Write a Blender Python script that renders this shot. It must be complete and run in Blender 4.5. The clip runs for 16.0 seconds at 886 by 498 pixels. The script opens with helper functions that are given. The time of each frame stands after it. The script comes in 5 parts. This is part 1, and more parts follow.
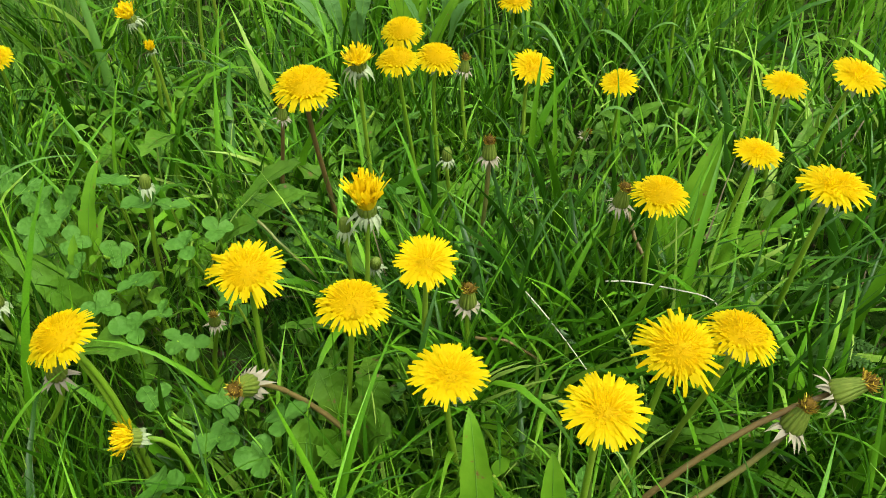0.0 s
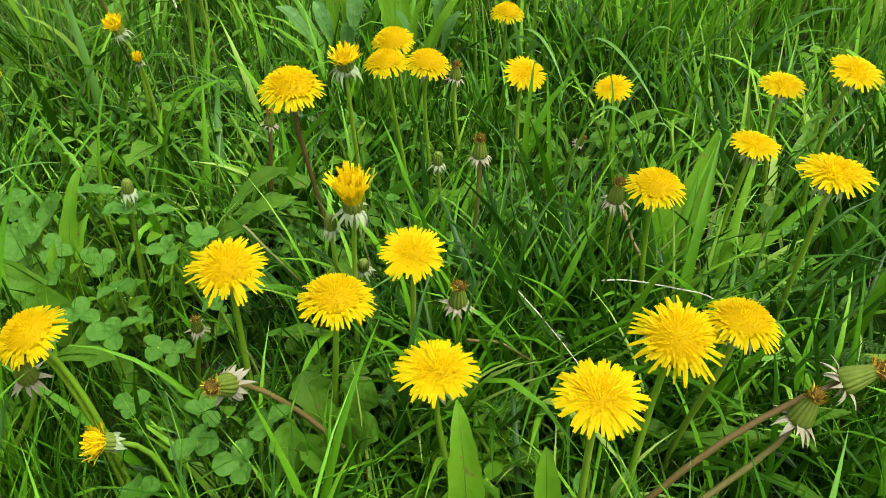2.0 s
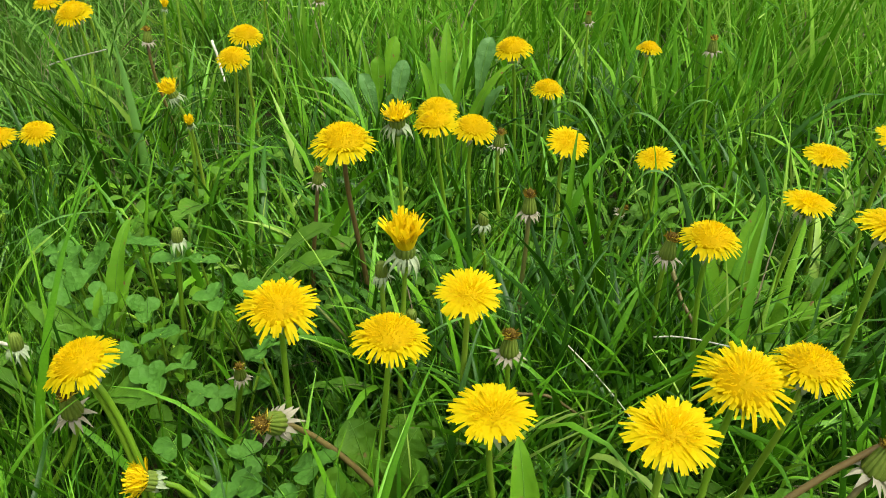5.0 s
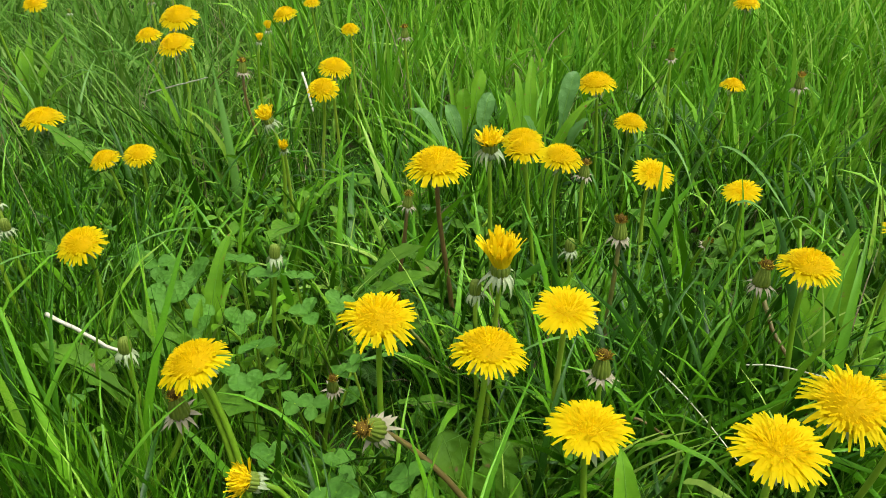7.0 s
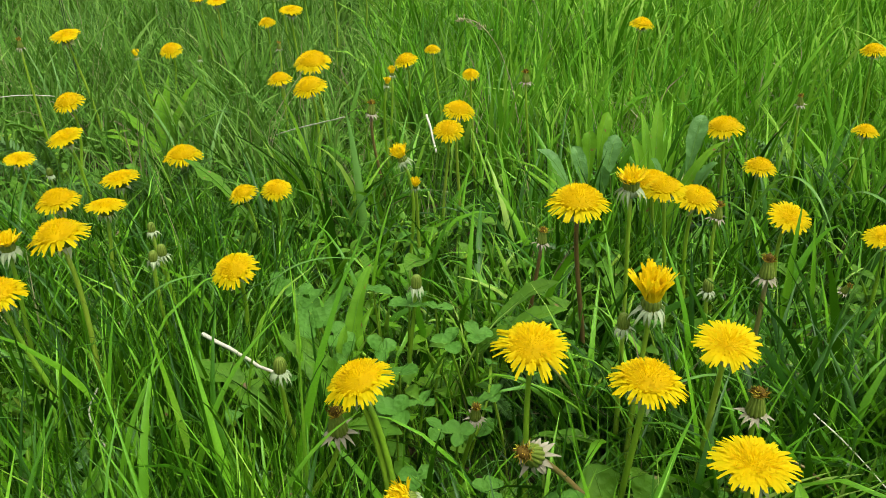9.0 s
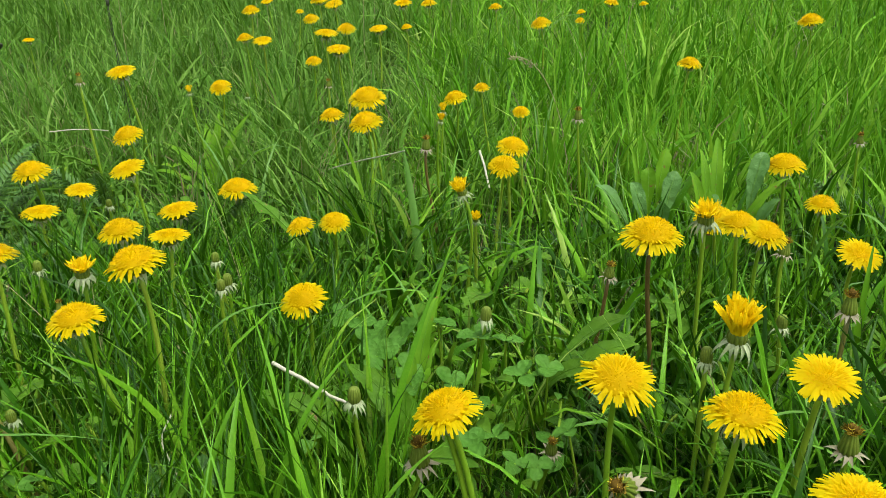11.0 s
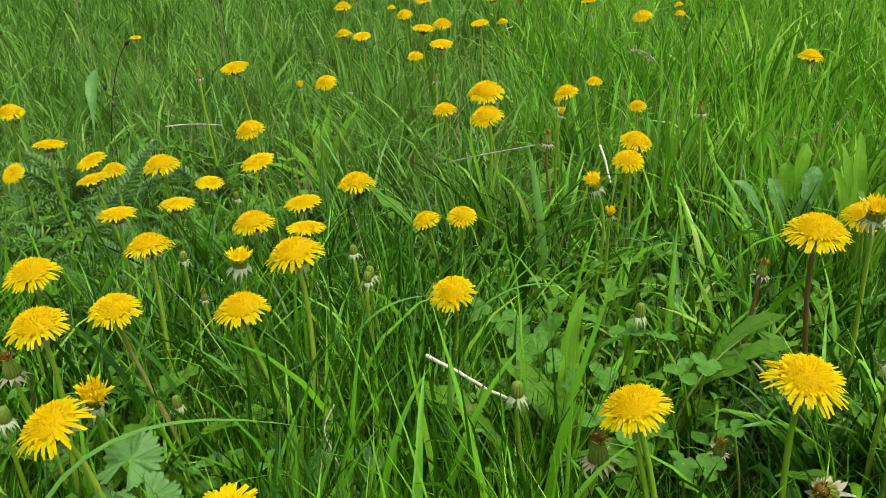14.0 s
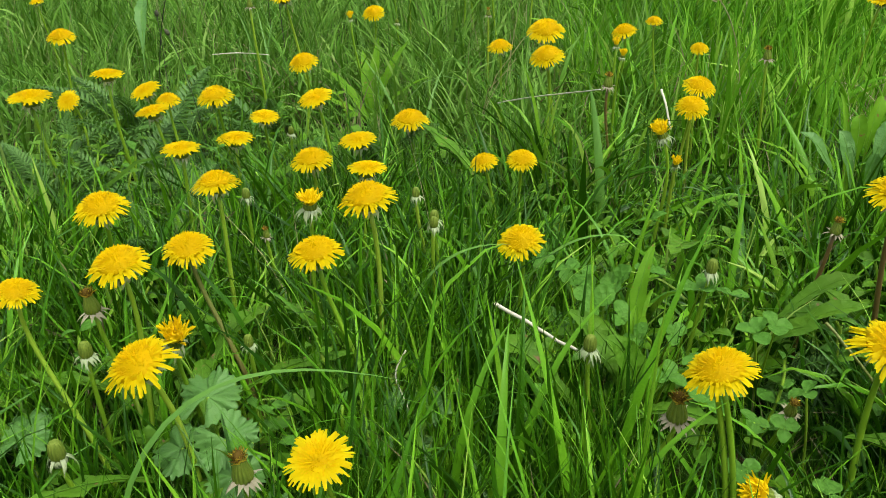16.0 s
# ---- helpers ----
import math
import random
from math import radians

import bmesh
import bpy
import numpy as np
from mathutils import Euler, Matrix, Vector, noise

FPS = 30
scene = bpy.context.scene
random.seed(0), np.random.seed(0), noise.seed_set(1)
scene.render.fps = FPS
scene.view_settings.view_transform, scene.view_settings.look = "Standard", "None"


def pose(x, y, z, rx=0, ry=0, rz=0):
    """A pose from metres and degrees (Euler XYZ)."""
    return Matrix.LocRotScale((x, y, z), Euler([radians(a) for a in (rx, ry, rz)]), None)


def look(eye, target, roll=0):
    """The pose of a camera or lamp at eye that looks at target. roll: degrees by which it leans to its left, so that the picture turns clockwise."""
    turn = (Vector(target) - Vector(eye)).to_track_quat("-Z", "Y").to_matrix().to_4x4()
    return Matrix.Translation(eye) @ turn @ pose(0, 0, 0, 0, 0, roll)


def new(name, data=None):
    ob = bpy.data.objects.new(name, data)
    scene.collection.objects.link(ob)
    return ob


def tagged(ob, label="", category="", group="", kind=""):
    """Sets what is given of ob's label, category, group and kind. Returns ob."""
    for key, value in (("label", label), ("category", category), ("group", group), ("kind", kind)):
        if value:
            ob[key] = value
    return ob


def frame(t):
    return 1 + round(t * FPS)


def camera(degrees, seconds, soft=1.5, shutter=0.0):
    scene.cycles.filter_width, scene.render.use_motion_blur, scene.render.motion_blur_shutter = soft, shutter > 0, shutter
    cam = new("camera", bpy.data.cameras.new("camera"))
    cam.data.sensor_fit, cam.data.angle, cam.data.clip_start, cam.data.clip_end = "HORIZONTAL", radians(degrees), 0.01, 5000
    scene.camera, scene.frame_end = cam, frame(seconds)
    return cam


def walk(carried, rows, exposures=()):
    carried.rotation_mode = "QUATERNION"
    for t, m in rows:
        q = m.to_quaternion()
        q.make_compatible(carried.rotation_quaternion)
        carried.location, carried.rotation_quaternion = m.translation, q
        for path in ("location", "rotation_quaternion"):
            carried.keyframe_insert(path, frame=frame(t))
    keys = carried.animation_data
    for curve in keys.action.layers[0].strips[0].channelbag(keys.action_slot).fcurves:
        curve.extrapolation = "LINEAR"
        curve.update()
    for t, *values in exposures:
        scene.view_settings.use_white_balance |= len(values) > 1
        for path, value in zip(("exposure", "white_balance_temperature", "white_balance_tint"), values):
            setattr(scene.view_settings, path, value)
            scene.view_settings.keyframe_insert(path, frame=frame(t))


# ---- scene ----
cam = camera(56.8, 16.0, soft=0.85)
METRES, EYE, TILT, LEAN, TURN = 0.29, 0.47, -42.0, 0.0, 0.0
SKY, SUN, EXPOSURE = 0.130, 0.8, 1.31
ROWS = [
    (0.0, 0.0, 0.0, 0.0, 0.0, -0.0, 0.0),
    (0.5, 0.0117, 0.0175, -0.0238, 0.11, 0.58, 0.16),
    (1.0, 0.0259, 0.0186, -0.0388, 0.19, 1.11, 0.26),
    (1.5, 0.0313, 0.0373, -0.0606, 0.31, 1.87, 0.46),
    (2.0, 0.0266, 0.0622, -0.0891, 0.19, 2.91, 0.59),
    (2.5, 0.0241, 0.0707, -0.1066, 0.19, 4.19, 0.45),
    (3.0, 0.0186, 0.0691, -0.1248, 0.17, 5.97, 0.2),
    (5.5, -0.0612, 0.0755, -0.2081, 1.81, 10.69, -1.56),
    (6.0, -0.0755, 0.0618, -0.2192, 2.9, 11.44, -2.25),
    (6.5, -0.0953, 0.0592, -0.2376, 3.92, 12.22, -2.87),
    (7.0, -0.1181, 0.0524, -0.2516, 4.71, 12.83, -3.44),
    (7.5, -0.1607, 0.041, -0.2716, 6.08, 13.33, -4.26),
    (8.0, -0.1924, 0.0233, -0.284, 7.61, 14.08, -5.16),
    (8.5, -0.2242, 0.0137, -0.2943, 8.98, 14.94, -5.9),
    (9.0, -0.2528, 0.0071, -0.3101, 9.81, 15.82, -6.46),
    (9.5, -0.2791, 0.0056, -0.326, 10.33, 16.8, -6.89),
    (12.0, -0.4324, -0.0121, -0.3587, 11.31, 18.93, -7.91),
    (12.5, -0.4637, -0.0205, -0.3693, 11.84, 18.98, -8.21),
    (13.0, -0.508, -0.0268, -0.3779, 13.6, 18.65, -8.81),
    (13.5, -0.5386, -0.0385, -0.3823, 14.61, 18.27, -9.22),
    (14.0, -0.5868, -0.0371, -0.3797, 15.12, 17.66, -9.62),
    (14.5, -0.6348, -0.0371, -0.3792, 15.62, 16.64, -10.22),
    (15.0, -0.6663, -0.0389, -0.3722, 15.81, 15.33, -10.89),
    (15.5, -0.6928, -0.0509, -0.3676, 16.01, 13.82, -11.46),
    (16.0, -0.7081, -0.0712, -0.3576, 16.15, 12.58, -11.86),
]
walk(cam, [(t, pose(0, 0, EYE, TILT, LEAN, TURN) @ pose(METRES * x, METRES * y, METRES * z, 90 + pitch, roll, yaw)) for t, x, y, z, yaw, pitch, roll in ROWS], [(0.0, EXPOSURE + 0.10), (6.0, EXPOSURE), (10.0, EXPOSURE - 0.08), (16.0, EXPOSURE - 0.10)])

# ---- light: bright overcast sky ----
world = bpy.data.worlds.new("sky")
scene.world = world
world.use_nodes = True
wn = world.node_tree
sky = wn.nodes.new("ShaderNodeTexSky")
sky.sky_type, sky.sun_disc = "NISHITA", False
sky.sun_elevation, sky.sun_rotation = radians(67), radians(120)
sky.air_density, sky.dust_density, sky.ozone_density = 1.0, 6.0, 0.4
cloud = wn.nodes.new("ShaderNodeHueSaturation")  # cloud cover greys the blue
cloud.inputs["Saturation"].default_value = 0.35
wn.links.new(sky.outputs[0], cloud.inputs["Color"])
wn.links.new(cloud.outputs[0], wn.nodes["Background"].inputs[0])
wn.nodes["Background"].inputs[1].default_value = SKY
sun = new("sun", bpy.data.lights.new("sun", "SUN"))
sun.data.energy, sun.data.angle, sun.data.color = SUN, radians(35), (0.99, 1.0, 0.90)
sun.matrix_world = look((0, 0, 30), (-7, 4, 30 - 19))


# ---- materials ----
def nodes(name):
    m = bpy.data.materials.new(name)
    m.use_nodes = True
    n = m.node_tree.nodes
    n.clear()
    return m, n, m.node_tree.links


def ramp_of(n, stops):
    r = n.new("ShaderNodeValToRGB")
    e = r.color_ramp.elements
    while len(e) < len(stops):
        e.new(0.5)
    for k, (p, c) in zip(e, stops):
        k.position, k.color = p, (*c, 1)
    return r


def plant(name, stops, rough=0.5, through_light=0.3, fine=900.0, coarse=9.0, island=True, bump=0.25, spec=0.4, stains=None, glow=1.25, pucker=0.0, spread=0.55):
    """Leaf-like surface: a colour from the ramp for every piece, mottled at two scales, partly letting light through."""
    m, n, ln = nodes(name)
    co = n.new("ShaderNodeTexCoord")
    big, small = n.new("ShaderNodeTexNoise"), n.new("ShaderNodeTexNoise")
    big.inputs["Scale"].default_value, small.inputs["Scale"].default_value = coarse, fine
    geo = n.new("ShaderNodeNewGeometry")
    ln.new(geo.outputs["Position"], big.inputs["Vector"])
    ln.new(geo.outputs["Position"], small.inputs["Vector"])
    if island:
        rnd = geo.outputs["Random Per Island"]
    else:
        rnd = n.new("ShaderNodeObjectInfo").outputs["Random"]
    a = n.new("ShaderNodeMath")
    a.operation = "MULTIPLY_ADD"
    a.inputs[1].default_value = spread
    ln.new(rnd, a.inputs[0])
    b = n.new("ShaderNodeMath")
    b.operation = "MULTIPLY_ADD"
    b.inputs[1].default_value, b.inputs[2].default_value = 0.75, 0.125 - spread / 2
    ln.new(big.outputs[0], b.inputs[0])
    ln.new(b.outputs[0], a.inputs[2])
    c = n.new("ShaderNodeMath")
    c.operation = "MULTIPLY_ADD"
    c.inputs[1].default_value = 0.22
    ln.new(small.outputs[0], c.inputs[0])
    d = n.new("ShaderNodeMath")
    d.operation = "SUBTRACT"
    d.inputs[1].default_value = 0.11
    ln.new(a.outputs[0], d.inputs[0])
    ln.new(d.outputs[0], c.inputs[2])
    r = ramp_of(n, stops)
    ln.new(c.outputs[0], r.inputs[0])
    colour = r.outputs[0]
    if stains:
        patch = n.new("ShaderNodeTexNoise")
        patch.inputs["Scale"].default_value = 160.0
        ln.new(geo.outputs["Position"], patch.inputs["Vector"])
        k = ramp_of(n, [(0.66, (0, 0, 0)), (0.74, (1, 1, 1))])
        ln.new(patch.outputs[0], k.inputs[0])
        mx = n.new("ShaderNodeMix")
        mx.data_type = "RGBA"
        ln.new(k.outputs[0], mx.inputs[0])
        ln.new(colour, mx.inputs[6])
        mx.inputs[7].default_value = (*stains, 1)
        colour = mx.outputs[2]
    p = n.new("ShaderNodeBsdfPrincipled")
    p.inputs["Roughness"].default_value = rough
    p.inputs["Specular IOR Level"].default_value = spec
    ln.new(colour, p.inputs["Base Color"])
    bp = n.new("ShaderNodeBump")
    bp.inputs["Strength"].default_value, bp.inputs["Distance"].default_value = bump, 0.0006
    ln.new(small.outputs[0], bp.inputs["Height"])
    if pucker:
        mid, bp2 = n.new("ShaderNodeTexVoronoi"), n.new("ShaderNodeBump")
        mid.inputs["Scale"].default_value = pucker
        ln.new(geo.outputs["Position"], mid.inputs["Vector"])
        bp2.inputs["Strength"].default_value, bp2.inputs["Distance"].default_value = 0.45, 0.0025
        ln.new(mid.outputs["Distance"], bp2.inputs["Height"])
        ln.new(bp2.outputs[0], bp.inputs["Normal"])
    ln.new(bp.outputs[0], p.inputs["Normal"])
    tr = n.new("ShaderNodeBsdfTranslucent")
    bright = n.new("ShaderNodeMix")
    bright.data_type, bright.blend_type = "RGBA", "MULTIPLY"
    bright.inputs[0].default_value = 1.0
    ln.new(colour, bright.inputs[6])
    bright.inputs[7].default_value = (glow, glow * 0.98, glow * 0.6, 1)
    ln.new(bright.outputs[2], tr.inputs["Color"])
    mix = n.new("ShaderNodeMixShader")
    mix.inputs[0].default_value = through_light
    ln.new(p.outputs[0], mix.inputs[1])
    ln.new(tr.outputs[0], mix.inputs[2])
    ln.new(mix.outputs[0], n.new("ShaderNodeOutputMaterial").inputs["Surface"])
    return m


GRASS = plant("grass_green", [(0.0, (0.0095, 0.0455, 0.0012)), (0.40, (0.0251, 0.0977, 0.0021)), (0.66, (0.0587, 0.1892, 0.0043)),
                              (0.85, (0.1027, 0.2749, 0.0090)), (0.95, (0.1522, 0.3260, 0.0194)), (1.0, (0.2054, 0.3254, 0.0505))], rough=0.38, through_light=0.13, fine=700, coarse=5, spec=0.20, spread=0.95)
# Lighter, paler copy of the near grass: bright hazy distance put into its colour
GRASS_FAR = plant("grass_far_lightened", [(0.0, (0.0253, 0.0998, 0.0035)), (0.3, (0.0616, 0.1972, 0.0072)), (0.6, (0.1100, 0.2877, 0.0157)),
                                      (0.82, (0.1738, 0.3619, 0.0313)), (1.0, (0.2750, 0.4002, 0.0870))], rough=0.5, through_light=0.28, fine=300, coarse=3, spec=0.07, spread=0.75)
FESCUE = plant("fescue_green", [(0.0, (0.0228, 0.0740, 0.0050)), (0.3, (0.0513, 0.1420, 0.0108)), (0.6, (0.0912, 0.2080, 0.0238)), (0.82, (0.1425, 0.2700, 0.0475)), (1.0, (0.2185, 0.3000, 0.0900))], rough=0.5, through_light=0.24, fine=300, coarse=4, spec=0.08, spread=0.62)
BROAD_BLADE = plant("broad_blade_green", [(0.0, (0.0440, 0.1500, 0.0036)), (0.5, (0.0720, 0.2100, 0.0060)), (1.0, (0.1150, 0.2700, 0.0120))], rough=0.4, through_light=0.2, fine=700, coarse=30, spec=0.18)
BLUEGRASS = plant("grass_pale", [(0.0, (0.0502, 0.1509, 0.0163)), (0.5, (0.0826, 0.2100, 0.0265)), (1.0, (0.1357, 0.2622, 0.0490))], rough=0.45, through_light=0.3, spec=0.3)
STRAW = plant("dry_straw", [(0.0, (0.3276, 0.3094, 0.1911)), (0.5, (0.4732, 0.4641, 0.3458)), (1.0, (0.6006, 0.6006, 0.4914))], rough=0.6, through_light=0.1)
THATCH = plant("dead_grass", [(0.0, (0.0640, 0.0560, 0.0240)), (0.5, (0.1360, 0.1120, 0.0560)), (1.0, (0.2640, 0.2320, 0.1360))], rough=0.8, through_light=0.1)
HERB = plant("herb_leaf", [(0.0, (0.0280, 0.0900, 0.0045)), (0.45, (0.0560, 0.1500, 0.0080)), (1.0, (0.1050, 0.2200, 0.0160))], spec=0.12, rough=0.5, through_light=0.18, fine=420, coarse=30, bump=0.5, pucker=170)
ROSETTE = plant("dandelion_leaf", [(0.0, (0.0280, 0.0900, 0.0045)), (0.5, (0.0560, 0.1480, 0.0075)), (1.0, (0.1050, 0.2200, 0.0150))], spec=0.12, rough=0.5, through_light=0.18, fine=350, coarse=25, bump=0.6, stains=(0.16, 0.10, 0.05), pucker=170)
CLOVER = plant("clover_leaf", [(0.0, (0.0264, 0.0902, 0.0080)), (0.5, (0.0506, 0.1485, 0.0149)), (1.0, (0.0935, 0.2178, 0.0299))], spec=0.10, rough=0.55, through_light=0.15, fine=500, coarse=60, bump=0.4, pucker=260)
DOCK = plant("dock_leaf", [(0.0, (0.0485, 0.1478, 0.0056)), (0.5, (0.0893, 0.2279, 0.0085)), (1.0, (0.1595, 0.3203, 0.0180))], spec=0.10, rough=0.55, through_light=0.35, fine=260, coarse=30, bump=0.6, stains=(0.17, 0.07, 0.04), pucker=60)
MALLOW = plant("downy_leaf", [(0.0, (0.0400, 0.1256, 0.0181)), (0.5, (0.0652, 0.1750, 0.0298)), (1.0, (0.1052, 0.2358, 0.0498))], spec=0.35, rough=0.55, through_light=0.22, fine=600, coarse=40, bump=0.7, pucker=140)
RIB = plant("leaf_rib", [(0.0, (0.050, 0.150, 0.008)), (0.5, (0.075, 0.190, 0.013)), (1.0, (0.110, 0.240, 0.022))], rough=0.5, through_light=0.2, spec=0.15, island=False)
YARROW = plant("yarrow_leaf", [(0.0, (0.032, 0.105, 0.010)), (1.0, (0.075, 0.180, 0.024))], rough=0.6, through_light=0.25)
PETAL = plant("yellow_petal", [(0.0, (0.6815, 0.5390, 0.0016)), (0.5, (0.7004, 0.5721, 0.0020)), (1.0, (0.7191, 0.6056, 0.0036))], rough=0.6, through_light=0.58, fine=1600, coarse=60, spec=0.08, glow=1.12, bump=0.1)
CORE = plant("deep_yellow_floret", [(0.0, (0.6875, 0.4924, 0.0010)), (0.5, (0.7067, 0.5205, 0.0012)), (1.0, (0.7259, 0.5485, 0.0020))], rough=0.6, through_light=0.58, fine=1600, coarse=80, spec=0.08, glow=1.12, bump=0.1)
DULL_PETAL = plant("folded_petal", [(0.0, (0.6200, 0.4240, 0.0040)), (0.6, (0.7400, 0.5618, 0.0040)), (1.0, (0.7800, 0.6360, 0.0080))], rough=0.6, through_light=0.3, fine=1200, coarse=140, spec=0.1, stains=(0.26, 0.17, 0.03))
WITHERED = plant("withered_floret", [(0.0, (0.0550, 0.0341, 0.0053)), (0.35, (0.1513, 0.0939, 0.0120)), (0.65, (0.3575, 0.2474, 0.0233)), (1.0, (0.6600, 0.5801, 0.0532))], rough=0.85, through_light=0.1, spec=0.08, fine=1500, coarse=90, spread=0.8)
STEM = plant("green_stem", [(0.0, (0.1020, 0.2297, 0.0089)), (0.5, (0.1699, 0.3158, 0.0163)), (1.0, (0.2718, 0.3732, 0.0372))], spec=0.25, rough=0.45, through_light=0.2, fine=700, coarse=18, island=False)
RED_STEM = plant("reddish_stem", [(0.0, (0.0878, 0.0497, 0.0130)), (0.5, (0.1350, 0.0994, 0.0252)), (1.0, (0.1215, 0.1759, 0.0288))], rough=0.5, through_light=0.08, fine=700, coarse=14, island=False)
BRACT = plant("pale_bract", [(0.0, (0.13, 0.20, 0.065)), (0.5, (0.24, 0.31, 0.15)), (1.0, (0.40, 0.44, 0.28))], rough=0.6, through_light=0.2, fine=900, coarse=120)
DRY_BRACT = plant("dry_bract", [(0.0, (0.1540, 0.1470, 0.0770)), (0.5, (0.2380, 0.2240, 0.1400)), (1.0, (0.3360, 0.3080, 0.2310))], rough=0.75, through_light=0.15, fine=900, coarse=120)
BUD = plant("bud_green", [(0.0, (0.0580, 0.1053, 0.0080)), (0.5, (0.1029, 0.1562, 0.0152)), (1.0, (0.1699, 0.2180, 0.0290))], spec=0.2, rough=0.6, through_light=0.1, fine=900, coarse=300)


def soil():
    m, n, ln = nodes("soil_and_turf")
    geo = n.new("ShaderNodeNewGeometry")
    t1, t2, t3 = [n.new("ShaderNodeTexNoise") for _ in range(3)]
    for t, s in ((t1, 3.0), (t2, 60.0), (t3, 500.0)):
        t.inputs["Scale"].default_value = s
        t.inputs["Detail"].default_value = 5.0
        ln.new(geo.outputs["Position"], t.inputs["Vector"])
    earth = ramp_of(n, [(0.3, (0.010, 0.007, 0.004)), (0.55, (0.028, 0.020, 0.011)), (0.75, (0.07, 0.055, 0.03))])
    moss = ramp_of(n, [(0.3, (0.007, 0.020, 0.002)), (0.55, (0.016, 0.045, 0.004)), (0.8, (0.036, 0.085, 0.010))])
    ln.new(t3.outputs[0], earth.inputs[0])
    ln.new(t3.outputs[0], moss.inputs[0])
    k = ramp_of(n, [(0.36, (0, 0, 0)), (0.48, (1, 1, 1))])
    ln.new(t2.outputs[0], k.inputs[0])
    mx = n.new("ShaderNodeMix")
    mx.data_type = "RGBA"
    ln.new(k.outputs[0], mx.inputs[0])
    ln.new(earth.outputs[0], mx.inputs[6])
    ln.new(moss.outputs[0], mx.inputs[7])
    p = n.new("ShaderNodeBsdfPrincipled")
    p.inputs["Roughness"].default_value = 0.95
    p.inputs["Specular IOR Level"].default_value = 0.03
    ln.new(mx.outputs[2], p.inputs["Base Color"])
    bp = n.new("ShaderNodeBump")
    bp.inputs["Strength"].default_value, bp.inputs["Distance"].default_value = 0.8, 0.006
    ln.new(t2.outputs[0], bp.inputs["Height"])
    ln.new(bp.outputs[0], p.inputs["Normal"])
    ln.new(p.outputs[0], n.new("ShaderNodeOutputMaterial").inputs["Surface"])
    return m


SOIL = soil()


# ---- shapes: every builder returns (vertices, faces) ----
def mesh(name, shapes, *materials):
    """One mesh from several (vertices, faces[, material number]) shapes, smooth."""
    vs, fs, ms = [], [], []
    for shape in shapes:
        k = len(vs)
        vs += [tuple(v) for v in shape[0]]
        fs += [tuple(i + k for i in f) for f in shape[1]]
        ms += [shape[2] if len(shape) > 2 else 0] * len(shape[1])
    me = bpy.data.meshes.new(name)
    me.from_pydata(vs, [], fs)
    for mat in materials:
        me.materials.append(mat)
    me.polygons.foreach_set("use_smooth", [True] * len(fs))
    me.polygons.foreach_set("material_index", ms)
    me.update()
    return me


def part(name, me, parent, label="", m=None):
    ob = new(name, me)
    ob.parent = parent
    if m is not None:
        ob.matrix_basis = m
    return tagged(ob, label)


def thing(name, at, label, category, group=""):
    ob = new(name)
    ob.empty_display_size = 0.01
    ob.location = at
    return tagged(ob, label, category, group)


def moved(shape, m):
    return ([m @ Vector(v) for v in shape[0]], *shape[1:])


def tube(points, radii, sides=7):
    """A round, tapering rod along the points, closed at both ends."""
    vs, fs = [], []
    pts = [Vector(p) for p in points]
    for i, p in enumerate(pts):
        d = (pts[min(i + 1, len(pts) - 1)] - pts[max(i - 1, 0)]).normalized()
        a = d.cross(Vector((0.31, 0.95, 0.05))).normalized()
        b = d.cross(a)
        for k in range(sides):
            w = 2 * math.pi * k / sides
            vs.append(p + (a * math.cos(w) + b * math.sin(w)) * radii[i])
    for i in range(len(pts) - 1):
        for k in range(sides):
            j = (k + 1) % sides
            fs.append((i * sides + k, i * sides + j, (i + 1) * sides + j, (i + 1) * sides + k))
    fs.append(tuple(range(sides))[::-1])
    fs.append(tuple((len(pts) - 1) * sides + k for k in range(sides)))
    return vs, fs


def curve(p0, p1, p2, p3, n=8):
    p0, p1, p2, p3 = map(Vector, (p0, p1, p2, p3))
    return [p0 * (1 - s) ** 3 + p1 * 3 * s * (1 - s) ** 2 + p2 * 3 * s * s * (1 - s) + p3 * s ** 3 for s in (i / n for i in range(n + 1))]


def turned(profile, sides=12, ridge=0.0, ribs=12):
    """A body of revolution from (radius, height) pairs; ridge makes it ribbed."""
    vs, fs = [], []
    for r, z in profile:
        for k in range(sides):
            w = 2 * math.pi * k / sides
            q = r * (1 + ridge * (2 * abs(math.sin(w * ribs / 2)) ** 0.7 - 1))
            vs.append((q * math.cos(w), q * math.sin(w), z))
    for i in range(len(profile) - 1):
        for k in range(sides):
            j = (k + 1) % sides
            fs.append((i * sides + k, i * sides + j, (i + 1) * sides + j, (i + 1) * sides + k))
    fs.append(tuple(range(sides))[::-1])
    fs.append(tuple((len(profile) - 1) * sides + k for k in range(sides)))
    return vs, fs


